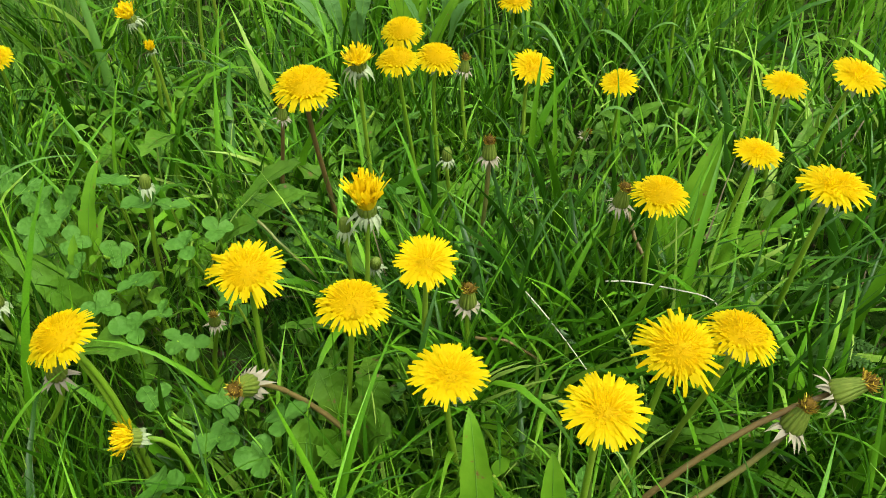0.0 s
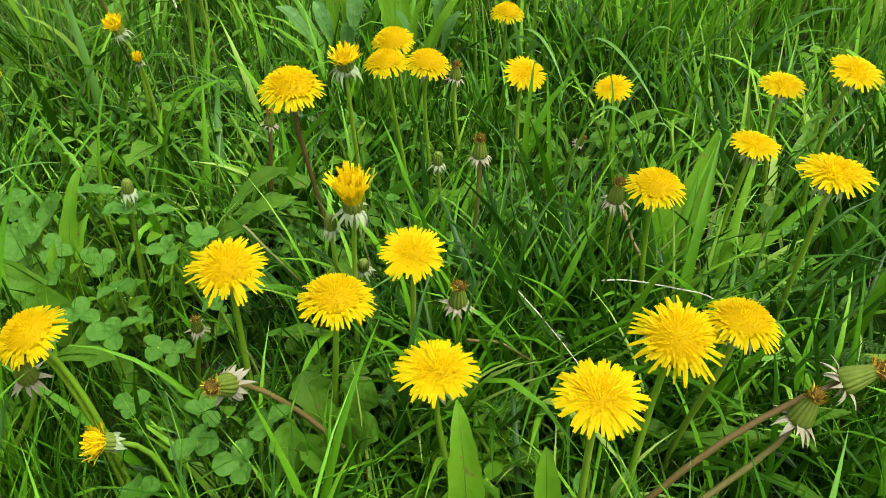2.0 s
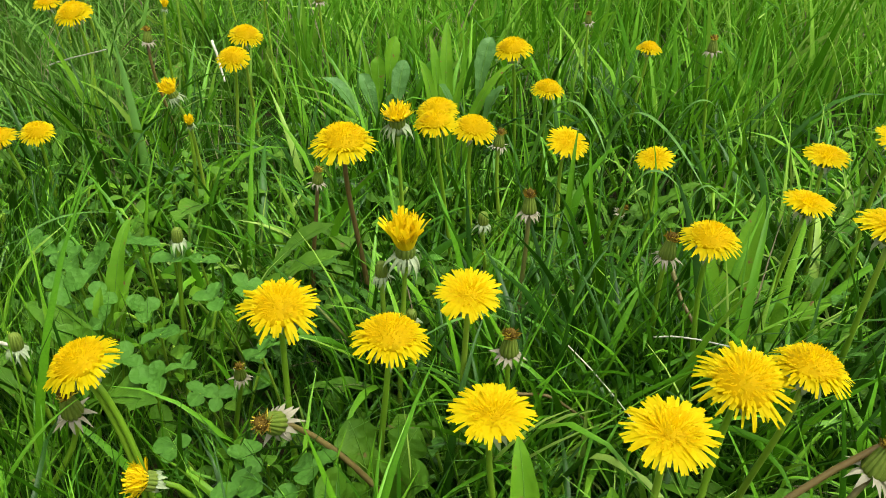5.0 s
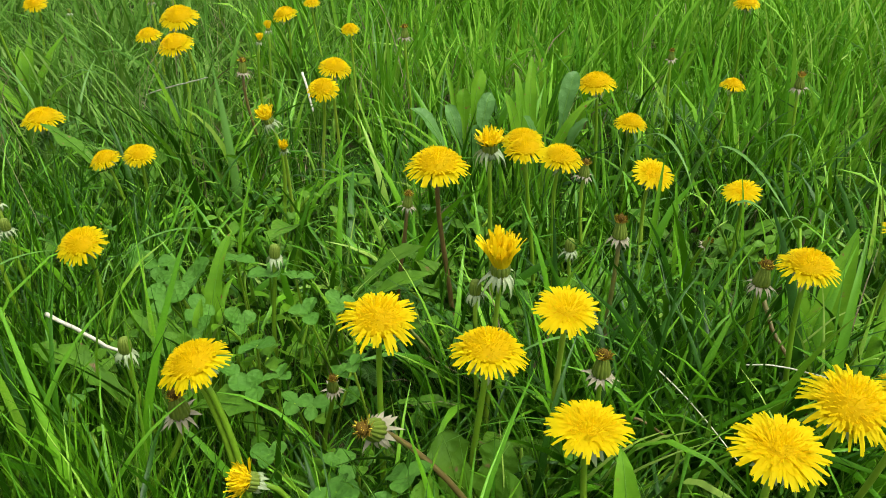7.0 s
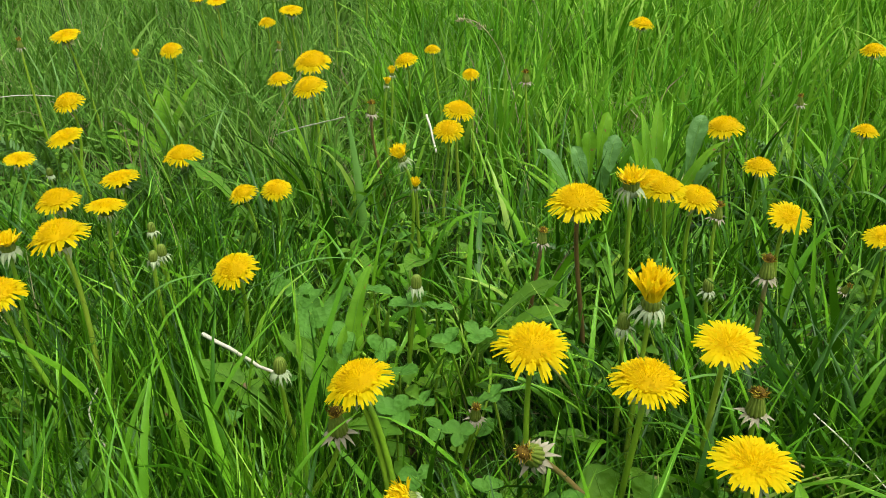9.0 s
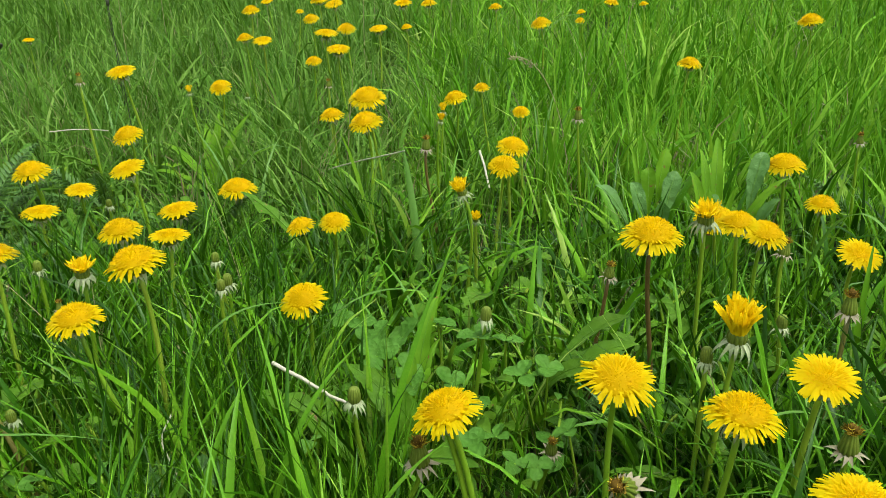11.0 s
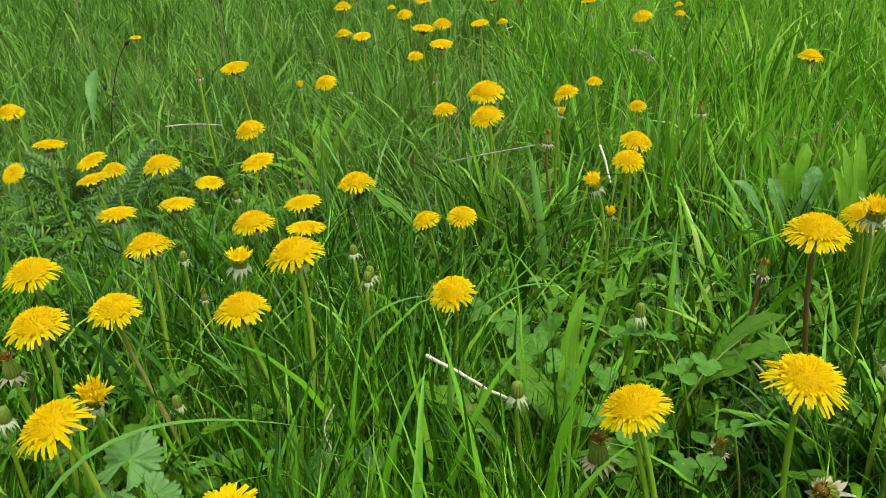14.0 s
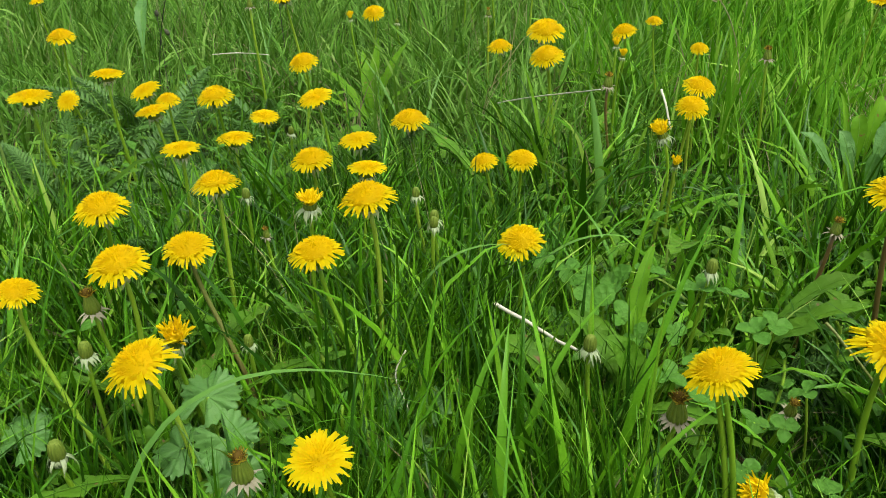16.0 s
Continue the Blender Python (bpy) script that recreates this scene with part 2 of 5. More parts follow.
def strap(length, width, rise, curl, widths=(0.5, 0.9, 1.0, 0.95, 0.75), channel=0.1, teeth=True):
    """A narrow ray along +x: it rises at 'rise' degrees and bends by 'curl' degrees over its length; the tip has small teeth."""
    vs, fs = [], []
    n = len(widths)
    x = z = 0.0
    step = length / n
    for i in range(n):
        w = width * widths[i] / 2
        up = channel * w
        vs += [(x, -w, z + up), (x, 0, z), (x, w, z + up)]
        a = radians(rise + curl * (i + 0.5) / n)
        x, z = x + step * math.cos(a), z + step * math.sin(a)
    for i in range(n - 1):
        k = i * 3
        fs += [(k, k + 1, k + 4, k + 3), (k + 1, k + 2, k + 5, k + 4)]
    k = (n - 1) * 3
    w = width * widths[-1] / 2
    if teeth:
        vs += [(x, -w * 0.6, z), (x * 0.97, w * 0.05, z), (x, w * 0.66, z)]
        fs += [(k, k + 1, k + 4, k + 3), (k + 1, k + 2, k + 5, k + 4)]
    else:
        vs += [(x, 0, z)]
        fs += [(k, k + 1, k + 3), (k + 1, k + 2, k + 3)]
    return vs, fs


def blade(spine, halves, fold=0.25, up=(0, 0, 1)):
    """A leaf along the spine's points; halves gives (left, right) half widths; both halves rise from the midrib."""
    vs, fs = [], []
    pts = [Vector(p) for p in spine]
    n = len(pts)
    for i, p in enumerate(pts):
        d = (pts[min(i + 1, n - 1)] - pts[max(i - 1, 0)]).normalized()
        side = d.cross(Vector(up))
        side = side.normalized() if side.length > 1e-4 else Vector((1, 0, 0))
        nor = side.cross(d).normalized()
        l, r = halves[i]
        vs += [p - side * l + nor * l * fold, p, p + side * r + nor * r * fold]
    for i in range(n - 1):
        k = i * 3
        fs += [(k, k + 1, k + 4, k + 3), (k + 1, k + 2, k + 5, k + 4)]
    return vs, fs


def sheet(spine, halves, cup=0.2, wave=0.0, up=(0, 0, 1), seed=0, veins=0.0):
    """A leaf seven points wide: its halves curve up from the midrib and its edge is wavy."""
    rng = random.Random(seed)
    vs, fs, pts = [], [], [Vector(p) for p in spine]
    n = len(pts)
    phase = rng.uniform(0, 6.28), rng.uniform(0, 6.28)
    for i, p in enumerate(pts):
        d = (pts[min(i + 1, n - 1)] - pts[max(i - 1, 0)]).normalized()
        side = d.cross(Vector(up))
        side = side.normalized() if side.length > 1e-4 else Vector((1, 0, 0))
        nor = side.cross(d).normalized()
        for q in (-1.0, -0.66, -0.3, 0.0, 0.3, 0.66, 1.0):
            w = halves[i][0] if q < 0 else halves[i][1]
            lift = cup * w * abs(q) ** 1.6 - 0.05 * w * (1 - abs(q)) + wave * w * abs(q) ** 2 * math.sin(9.5 * i / n + 9.5 * i * 1.2 / n + phase[q > 0]) + veins * w * abs(q) ** 0.5 * math.sin(2.1 * i - 3.0 * abs(q))
            vs.append(p + side * w * q + nor * lift)
    for i in range(n - 1):
        for c in range(6):
            k = i * 7 + c
            fs.append((k, k + 1, k + 8, k + 7))
    return vs, fs


def axis_pose(at, lx, ly, spin=0.0, size=1.0):
    """A pose at a place whose own z leans by (lx, ly) per unit of height."""
    q = Vector((0, 0, 1)).rotation_difference(Vector((lx, ly, 1)).normalized())
    return Matrix.LocRotScale(Vector(at), q @ Euler((0, 0, spin)).to_quaternion(), (size, size, size))


# ---- ground ----
def build_ground():
    rings = [0.0, 0.1, 0.2, 0.3, 0.42, 0.55, 0.7, 0.9, 1.2, 1.6, 2.2, 3, 4.5, 7, 11, 18, 30, 60, 120, 300, 800]
    vs, fs, sides = [], [], 72
    for r in rings:
        for k in range(sides):
            w = 2 * math.pi * k / sides
            x, y = r * math.cos(w) - 0.2, r * math.sin(w) + 0.35
            h = 0.012 * (noise.noise((x * 7, y * 7, 0.3))) + 0.02 * noise.noise((x * 0.9, y * 0.9, 4.0)) if r < 20 else 0.0
            vs.append((x, y, h - 0.008))
    for i in range(len(rings) - 1):
        for k in range(sides):
            j = (k + 1) % sides
            fs.append((i * sides + k, i * sides + j, (i + 1) * sides + j, (i + 1) * sides + k))
    ob = new("ground", mesh("ground", [(vs, fs)], SOIL))
    tagged(ob, "dark moist soil with moss under meadow grass", "ground", kind="structure")


build_ground()


# ---- dandelions ----
HEADS = []
FORMS = {  # height of the middle, fall of the rim, unevenness, count of rays, width of the outer rays
    "flat": (0.20, -0.08, 0.070, 290, 0.122),
    "dome": (0.42, -0.24, 0.055, 370, 0.108),
    "shaggy": (0.36, -0.24, 0.13, 320, 0.100),
}
BANDS = ((0, 38), (38, 84))  # the two outer bands of rays


def dome_height(style, r):
    """Height of the head's surface at a distance from its axis, for a head of radius 1."""
    high, fall = FORMS[style][:2]
    return fall + (high - fall) * (1 - min(1.0, r) ** 2.1)


def ray_places(style, first, last, rng):
    """Pose and measures of the rays of a head of radius 1, from the rim inwards: the outer ones lie out, the inner ones stand up and show only their ends."""
    high, fall, wild, count, width = FORMS[style]
    for k in range(first, min(last, count)):
        f = k / count
        reach = 1.0 - 0.25 * f if f < 0.22 else 0.05 + 0.80 * (1 - (f - 0.22) / 0.78) ** 0.62
        g = min(1.0, max(0.0, f - 0.06) / 0.62)
        reach *= 1 + rng.uniform(-1.5, 1.0) * wild * (1.15 - 0.5 * g)
        base = min(0.22, 0.5 * reach) * (1 - g) + 0.46 * reach * g
        z1 = dome_height(style, reach) + rng.uniform(-0.10, 0.16) * wild + rng.uniform(-0.015, 0.02)
        z0 = (0.03 + 0.1 * high) * (1 - g) + (z1 - 0.20) * g
        size = math.hypot(reach - base, z1 - z0)
        rise = math.degrees(math.atan2(z1 - z0, reach - base))
        bend = -26 + 34 * g + rng.uniform(-130, 110) * wild
        turn = 137.508 * k + rng.uniform(-6, 6)
        yield (pose(0, 0, z0, 0, 0, turn) @ pose(base, 0, 0, rng.uniform(-14, 14), 0, rng.uniform(-70, 70) * wild),
               size, width * (1 - 0.62 * g) * rng.uniform(0.8, 1.15), rise - bend * 0.5, bend)


def core_profile(style):
    """The packed body of florets just under the ends of the rays."""
    rings = [(r, dome_height(style, r) - 0.10 - 0.07 * r) for r in (0.66, 0.58, 0.48, 0.38, 0.28, 0.18, 0.10, 0.03)]
    return [(0.16, -0.08), (0.5, min(-0.04, rings[0][1] - 0.04))] + rings


CORES = {s: core_profile(s) for s in FORMS}
HUB = {s: mesh("flower_head", [turned(CORES[s], 22, 0.015, 11)], CORE) for s in CORES}


def florets(style, seed, first):
    """The florets of a head from the given ray inwards, as one mesh."""
    rng = random.Random(seed)
    shapes = []
    count = FORMS[style][3]
    for k, (m, size, width, rise, curl) in enumerate(ray_places(style, first, count, rng)):
        inner = (first + k) / count > 0.5
        shapes.append((*moved(strap(size, width, rise, curl, widths=(0.8, 1.0, 0.8) if inner else (0.5, 0.9, 1.0, 0.86), channel=0.10), m), 1 if inner else 0))
    for k in range(110):  # fine curled tips over the middle
        r = 0.55 * math.sqrt((k + 0.5) / 110)
        m = pose(0, 0, dome_height(style, r) - 0.05, 0, 0, 137.508 * k + rng.uniform(-9, 9)) @ pose(r, 0, 0, rng.uniform(-60, 60), 0, 0)
        shapes.append((*moved(strap(rng.uniform(0.06, 0.12), rng.uniform(0.022, 0.036), 88 - 60 * r + rng.uniform(-24, 24), rng.uniform(-110, 70), widths=(0.9, 1.0, 0.7)), m), 1))
    if first == 0:
        shapes.append((*turned(CORES[style], 22, 0.015, 11), 1))
    return mesh("floret_mass", shapes, PETAL, CORE)


WHOLE = {(s, k): florets(s, 11 + 7 * k, 0) for s in FORMS for k in range(4)}
INNER = {(s, k): florets(s, 31 + 5 * k, BANDS[1][1]) for s in FORMS for k in range(3)}
PETALS = {}


def petal(width, rise, bend):
    """A ray of length 1, shared by all rays of about the same measures."""
    key = round(width / 0.02), round(rise / 5), round(bend / 7)
    if key not in PETALS:
        PETALS[key] = mesh("petal", [strap(1.0, key[0] * 0.02, key[1] * 5, key[2] * 7, channel=0.06)], PETAL)
    return PETALS[key]


CUP = mesh("involucre", [turned([(0.10, -0.62), (0.24, -0.56), (0.33, -0.40), (0.33, -0.18), (0.30, -0.02), (0.24, 0.0)], 40, 0.04, 10)], BUD)


def bract(seed, length, width, droop, mat, start=0):
    """One outer bract: a curled pointed strap, bent back."""
    rng = random.Random(seed)
    return strap(length * rng.uniform(0.75, 1.15), width * rng.uniform(0.8, 1.2), start + rng.uniform(-25, 20), -droop * rng.uniform(0.5, 1.4), widths=(0.8, 1.0, 0.9, 0.6, 0.3), teeth=False, channel=0.35)


BRACTS = {"open": [mesh("bract", [bract(k, 0.46, 0.15, 140, BRACT)], BRACT) for k in range(6)],
          "dry": [mesh("bract", [bract(40 + k, 1.75, 0.46, 75, DRY_BRACT, 12)], DRY_BRACT) for k in range(6)],
          "nodding": [mesh("bract", [bract(80 + k, 1.15, 0.40, 150, BRACT, -5)], BRACT) for k in range(6)],
          "bud": [mesh("bract", [bract(60 + k, 2.0, 0.36, 135, BRACT, -26)], BRACT) for k in range(6)]}


def collar(kind, n, hub, z, m, parent, rng, split):
    """A ring of bracts under a head: parts of their own where they are large, else one joined part."""
    places = [m @ pose(0, 0, z, 0, 0, 360 * (k + rng.uniform(-0.3, 0.3)) / n) @ pose(hub, 0, 0, rng.uniform(-25, 25), 0, 0) for k in range(n)]
    if split:
        for p in places:
            part("bract", rng.choice(BRACTS[kind]), parent, "dry whitish bract" if kind == "dry" else "pale green curled bract", p)
        return
    shapes = []
    for p in places:
        me = rng.choice(BRACTS[kind])
        shapes.append(([p @ v.co for v in me.vertices], [tuple(f.vertices) for f in me.polygons]))
    tagged(part("bract_ring", mesh("bract_ring", shapes, DRY_BRACT if kind == "dry" else BRACT), parent), kind="stuff")


def stalk(top, axis, foot, radius):
    """Bent hollow-looking scape from the soil to under the head; top and foot in the plant's own space."""
    top, axis = Vector(top), Vector(axis).normalized()
    reach = top.z * 0.45
    pts = curve((0, 0, -0.012), Vector((top.x * 0.05, top.y * 0.05, reach)), top - axis * reach * 0.7, top, 9)
    return tube(pts, [radius * (1.15 - 0.03 * i) for i in range(10)], 8)


def dandelion(x, y, z, r, lx, ly, style, bx, by, stem="green", close=False, twin=False):
    n = len(HEADS)
    rng = random.Random(n)
    HEADS.append((x, y, z, r))
    if y > 0.62:  # heads in the open sward turn to the light
        lx, ly = lx + rng.uniform(-0.12, 0.12), ly - rng.uniform(0.05, 0.28)
    if x < -0.5 and y > 0.45 and n % 2:  # every other head of the far group lies wide open
        style = "flat"
    look_word = {"flat": "wide open flat yellow dandelion flower", "dome": "domed dense yellow dandelion flower", "shaggy": "shaggy yellow dandelion flower"}[style]
    word = "reddish-brown" if stem == "red" else "green"
    at = Vector((x + bx, y + by, 0))
    plant_ob = thing("dandelion", at, f"{look_word} on a {word} stalk in grass", "dandelion", "dandelions in the meadow")
    top = Vector((x, y, z)) - at
    axis = Vector((lx, ly, 1)).normalized()
    part("stem", mesh("stem", [stalk(top - axis * r * 0.58, axis, at, 0.0011 + r * 0.036)], RED_STEM if stem == "red" else STEM), plant_ob)
    if twin:  # a second stalk grown against the first
        beside = Vector((-0.0042, 0.001, 0))
        part("stem", mesh("stem", [moved(stalk(top - axis * r * 0.58, axis, at, 0.0018), Matrix.Translation(beside))], STEM), plant_ob)
    m = axis_pose(top, lx, ly, rng.uniform(0, 6.28), r)
    part("involucre", CUP, plant_ob, "green cup under the flower", m)
    collar("open", 13, 0.22, -0.42, m, plant_ob, rng, close)
    if not close:
        tagged(part("flower_head", WHOLE[style, rng.randrange(4)], plant_ob, "", m), kind="stuff")
        return
    head = part("flower_head", HUB[style], plant_ob, "", m)
    tagged(part("floret_mass", INNER[style, rng.randrange(3)], head, "deep yellow inner florets"), kind="stuff")
    for band in BANDS:
        for p, size, width, rise, bend in ray_places(style, *band, rng):
            part("petal", petal(width / size, rise, bend), head, "", p @ Matrix.Diagonal((size, size, size, 1)))


def folded_ray(seed):
    rng = random.Random(seed)
    return mesh("ray", [strap(2.7 * rng.uniform(0.8, 1.05), 0.33 * rng.uniform(0.7, 1.1), 91, rng.choice((-24, 10, 16, 22, 26, 30, 34, 38)) + rng.uniform(-6, 6), widths=(0.6, 0.9, 1.0, 0.95, 0.8), channel=0.35)], DULL_PETAL)


FOLDED = [folded_ray(70 + k) for k in range(8)]


def brush(seed):
    """The withered brown brush of a spent head."""
    rng = random.Random(seed)
    shapes = []
    for k in range(110):
        r = 0.46 * math.sqrt((k + 0.5) / 110)
        m = pose(0, 0, 1.25, 0, 0, 137.508 * k + rng.uniform(-14, 14)) @ pose(r, 0, 0, rng.uniform(-70, 70), 0, 0)
        shapes.append(moved(strap(1.15 * rng.uniform(0.7, 1.1) * (1.1 - 0.7 * r), 0.15 * rng.uniform(0.7, 1.3), rng.uniform(86, 97) - 4 * r, rng.uniform(-30, 35), widths=(0.8, 1.0, 0.8, 0.6), channel=0.7), m))
    for k in range(7):  # loose curled ends
        m = pose(0, 0, 1.5, 0, 0, 360 * k / 7 + rng.uniform(-14, 14)) @ pose(0.34, 0, 0, rng.uniform(-70, 70), 0, 0)
        shapes.append(moved(strap(rng.uniform(0.5, 0.9), 0.13, rng.uniform(60, 80), rng.uniform(-60, 90), widths=(0.8, 1.0, 0.8, 0.6), channel=0.7), m))
    shapes.append(turned([(0.40, 1.2), (0.46, 1.5), (0.44, 1.95), (0.2, 2.2)], 10, 0.08))
    return mesh("withered_brush", shapes, WITHERED)


BRUSHES = [brush(90 + k) for k in range(5)]


def bud_body(kind):
    prof = {"bud": [(0.30, -1.0), (0.56, -0.85), (0.70, -0.3), (0.71, 0.3), (0.62, 0.85), (0.45, 1.2), (0.30, 1.3)],
            "spent": [(0.30, -1.0), (0.74, -0.9), (0.86, -0.5), (0.74, 0.2), (0.55, 0.9), (0.43, 1.4), (0.40, 1.6)],
            "half": [(0.25, -0.95), (0.55, -0.75), (0.72, -0.2), (0.72, 0.2), (0.68, 0.4), (0.62, 0.5), (0.3, 0.55)]}[kind]
    return mesh("bud_body", [turned(prof, 78, 0.10, 13)], BUD)


BODIES = {k: bud_body(k) for k in ("bud", "spent", "half")}


def closed_head(x, y, z, s, lx, ly, kind, bx, by, stem="green", spread=12, long=1.0):
    n = len(HEADS)
    rng = random.Random(500 + n)
    HEADS.append((x, y, z, s * 1.5))
    words = {"bud": "closed green dandelion bud with curled bracts", "spent": "withered dandelion head with a brown tuft", "half": "half-closed yellow dandelion flower"}[kind]
    names = {"bud": "dandelion_bud", "spent": "spent_dandelion", "half": "half_open_dandelion"}[kind]
    cat = {"bud": "flower bud", "spent": "spent flower", "half": "dandelion"}[kind]
    at = Vector((x + bx, y + by, 0))
    word = "reddish leaning" if stem == "red" else "green"
    ob = thing(names, at, f"{words} on a {word} stalk", cat, {"bud": "dandelion buds", "spent": "withered dandelions", "half": "half-open dandelions"}[kind])
    top, axis = Vector((x, y, z)) - at, Vector((lx, ly, 1)).normalized()
    part("stem", mesh("stem", [stalk(top - axis * s * 0.9, axis, at, 0.0017)], RED_STEM if stem == "red" else STEM), ob)
    m = axis_pose(top, lx, ly, rng.uniform(0, 6.28), s * (0.9 if kind == "spent" else 0.85 if kind == "bud" else 1.0))
    part("bud_body", BODIES[kind], ob, "ribbed green body", m)
    collar("dry" if kind == "spent" else "nodding" if ly < -0.5 else "bud", 15 if kind == "spent" else 24, 0.5, {"spent": -0.78, "bud": -0.6, "half": -0.25}[kind], m, ob, rng, y < 0.75)
    if kind == "spent":
        tagged(part("withered_brush", BRUSHES[rng.randrange(5)], ob, "golden-brown dry florets", m), kind="stuff")
    elif kind == "half":
        tall = 0.4 + 2.1 * long * math.cos(radians(spread))
        wide = 0.75 + 1.6 * math.sin(radians(spread))
        tip = part("ray_tube", mesh("ray_tube", [turned([(0.4, 0.4), (0.58, 0.7), (0.5 + 0.35 * wide, 0.4 + 0.5 * tall), (0.5 * wide, 0.75 * tall), (0.1, 0.8 * tall)], 16, 0.06)], DULL_PETAL), ob, "folded yellow rays", m)
        for k in range(110):
            q = k % 4
            lean_out = spread * (0.2 + 0.27 * q) * rng.uniform(0.85, 1.15) + rng.uniform(-3, 3)
            p = pose(0, 0, 0.3, 0, 0, 137.5 * k + rng.uniform(-8, 8)) @ pose(0.12 + 0.15 * q, 0, 0, rng.uniform(-30, 30), lean_out, 0)
            part("ray", rng.choice(FOLDED), tip, "", p @ Matrix.Diagonal((long, long, long, 1)))




dandelion(-0.196, 0.281, 0.158, 0.0198, -0.25, -0.15, "dome", 0.022, -0.005, close=True, twin=True)
dandelion(-0.110, 0.333, 0.155, 0.0221, 0.10, -0.30, "shaggy", -0.003, 0.000, close=True)
dandelion(-0.048, 0.304, 0.159, 0.0210, 0.08, 0.00, "dome", -0.013, 0.009, close=True)
dandelion(-0.009, 0.319, 0.174, 0.0177, 0.02, -0.35, "flat", -0.005, 0.020, close=True)
dandelion(0.003, 0.274, 0.136, 0.0221, 0.05, -0.05, "flat", 0.008, 0.003, close=True)
dandelion(0.071, 0.219, 0.179, 0.0200, 0.00, -0.15, "flat", 0.001, 0.005, close=True)
dandelion(0.115, 0.263, 0.168, 0.0219, -0.05, -0.40, "shaggy", -0.010, -0.001, close=True)
dandelion(0.147, 0.272, 0.170, 0.0197, 0.12, 0.05, "dome", -0.009, 0.027, close=True)
dandelion(-0.094, 0.489, 0.181, 0.0234, 0.05, -0.20, "dome", 0.010, 0.023, stem="red")
dandelion(0.128, 0.379, 0.173, 0.0182, 0.02, -0.15, "dome", 0.009, 0.002, close=True)
dandelion(0.194, 0.415, 0.177, 0.0165, 0.10, -0.05, "flat", -0.006, 0.017, close=True)
dandelion(0.218, 0.362, 0.192, 0.0212, 0.06, 0.00, "flat", 0.007, 0.025, close=True)
dandelion(0.263, 0.551, 0.144, 0.0182, 0.00, -0.15, "flat", 0.011, -0.002)
dandelion(0.296, 0.516, 0.172, 0.0201, 0.12, -0.25, "flat", 0.003, 0.019)
dandelion(0.148, 0.605, 0.114, 0.0166, -0.20, -0.30, "flat", 0.000, 0.001)
dandelion(0.075, 0.611, 0.125, 0.0189, 0.15, -0.45, "flat", -0.001, -0.002)
dandelion(-0.033, 0.529, 0.178, 0.0166, -0.05, -0.15, "dome", 0.013, 0.025)
dandelion(-0.004, 0.584, 0.150, 0.0192, 0.15, -0.20, "dome", 0.001, 0.006)
dandelion(-0.036, 0.661, 0.133, 0.0198, 0.00, -0.15, "dome", 0.012, 0.015)
dandelion(-0.426, 0.859, 0.192, 0.0238, 0.00, -0.10, "dome", 0.011, 0.025)
dandelion(-0.507, 0.945, 0.148, 0.0176, -0.10, 0.00, "dome", -0.003, 0.016)
dandelion(-0.412, 0.805, 0.176, 0.0206, 0.00, -0.15, "dome", -0.002, 0.001)
dandelion(-0.247, 0.841, 0.143, 0.0195, 0.10, -0.20, "dome", -0.006, 0.023)
dandelion(-0.250, 0.793, 0.134, 0.0181, 0.00, -0.25, "dome", -0.014, 0.017)
dandelion(-0.572, 0.786, 0.095, 0.0240, 0.00, 0.10, "dome", 0.001, 0.011)
dandelion(-0.444, 0.672, 0.097, 0.0161, -0.10, 0.00, "dome", 0.015, 0.002)
dandelion(-0.399, 0.656, 0.110, 0.0161, 0.10, -0.30, "dome", -0.009, 0.017)
dandelion(-0.343, 0.442, 0.132, 0.0183, 0.00, -0.45, "dome", -0.007, 0.007, close=True)
dandelion(0.035, 0.770, 0.154, 0.0209, 0.00, -0.10, "dome", 0.007, 0.006)
dandelion(0.069, 0.740, 0.124, 0.0172, 0.05, 0.00, "dome", 0.002, 0.027)
dandelion(0.180, 0.819, 0.139, 0.0141, 0.05, 0.05, "dome", -0.013, 0.003)
dandelion(-0.259, 0.986, 0.149, 0.0120, 0.20, -0.40, "dome", 0.003, 0.003)
dandelion(-0.364, 1.059, 0.150, 0.0184, -0.04, -0.16, "dome", -0.014, 0.019)
dandelion(-0.863, 1.016, 0.187, 0.0230, 0.00, -0.10, "dome", 0.014, 0.021)
dandelion(-0.796, 1.184, 0.132, 0.0196, 0.10, -0.40, "dome", -0.014, 0.005)
dandelion(-0.620, 1.288, 0.179, 0.0220, 0.10, 0.00, "dome", 0.008, 0.009)
dandelion(-0.683, 1.326, 0.152, 0.0160, 0.11, -0.04, "dome", -0.006, 0.002)
dandelion(-0.325, 1.058, 0.165, 0.0120, -0.01, -0.17, "dome", 0.014, 0.007)
dandelion(-0.709, 0.785, 0.156, 0.0195, -0.05, -0.25, "dome", -0.014, 0.001)
dandelion(-0.620, 0.649, 0.158, 0.0190, 0.00, -0.20, "flat", 0.009, 0.008)
dandelion(-0.778, 0.695, 0.135, 0.0227, 0.05, 0.05, "dome", -0.012, 0.029)
dandelion(-0.595, 0.689, 0.100, 0.0219, 0.00, -0.05, "dome", -0.009, -0.003)
dandelion(-0.598, 0.589, 0.115, 0.0224, 0.00, -0.15, "dome", -0.010, 0.019)
dandelion(-0.516, 0.547, 0.130, 0.0191, 0.05, 0.00, "dome", -0.011, -0.004)
dandelion(-0.437, 0.382, 0.181, 0.0213, -0.08, -0.15, "dome", -0.000, 0.004, close=True)
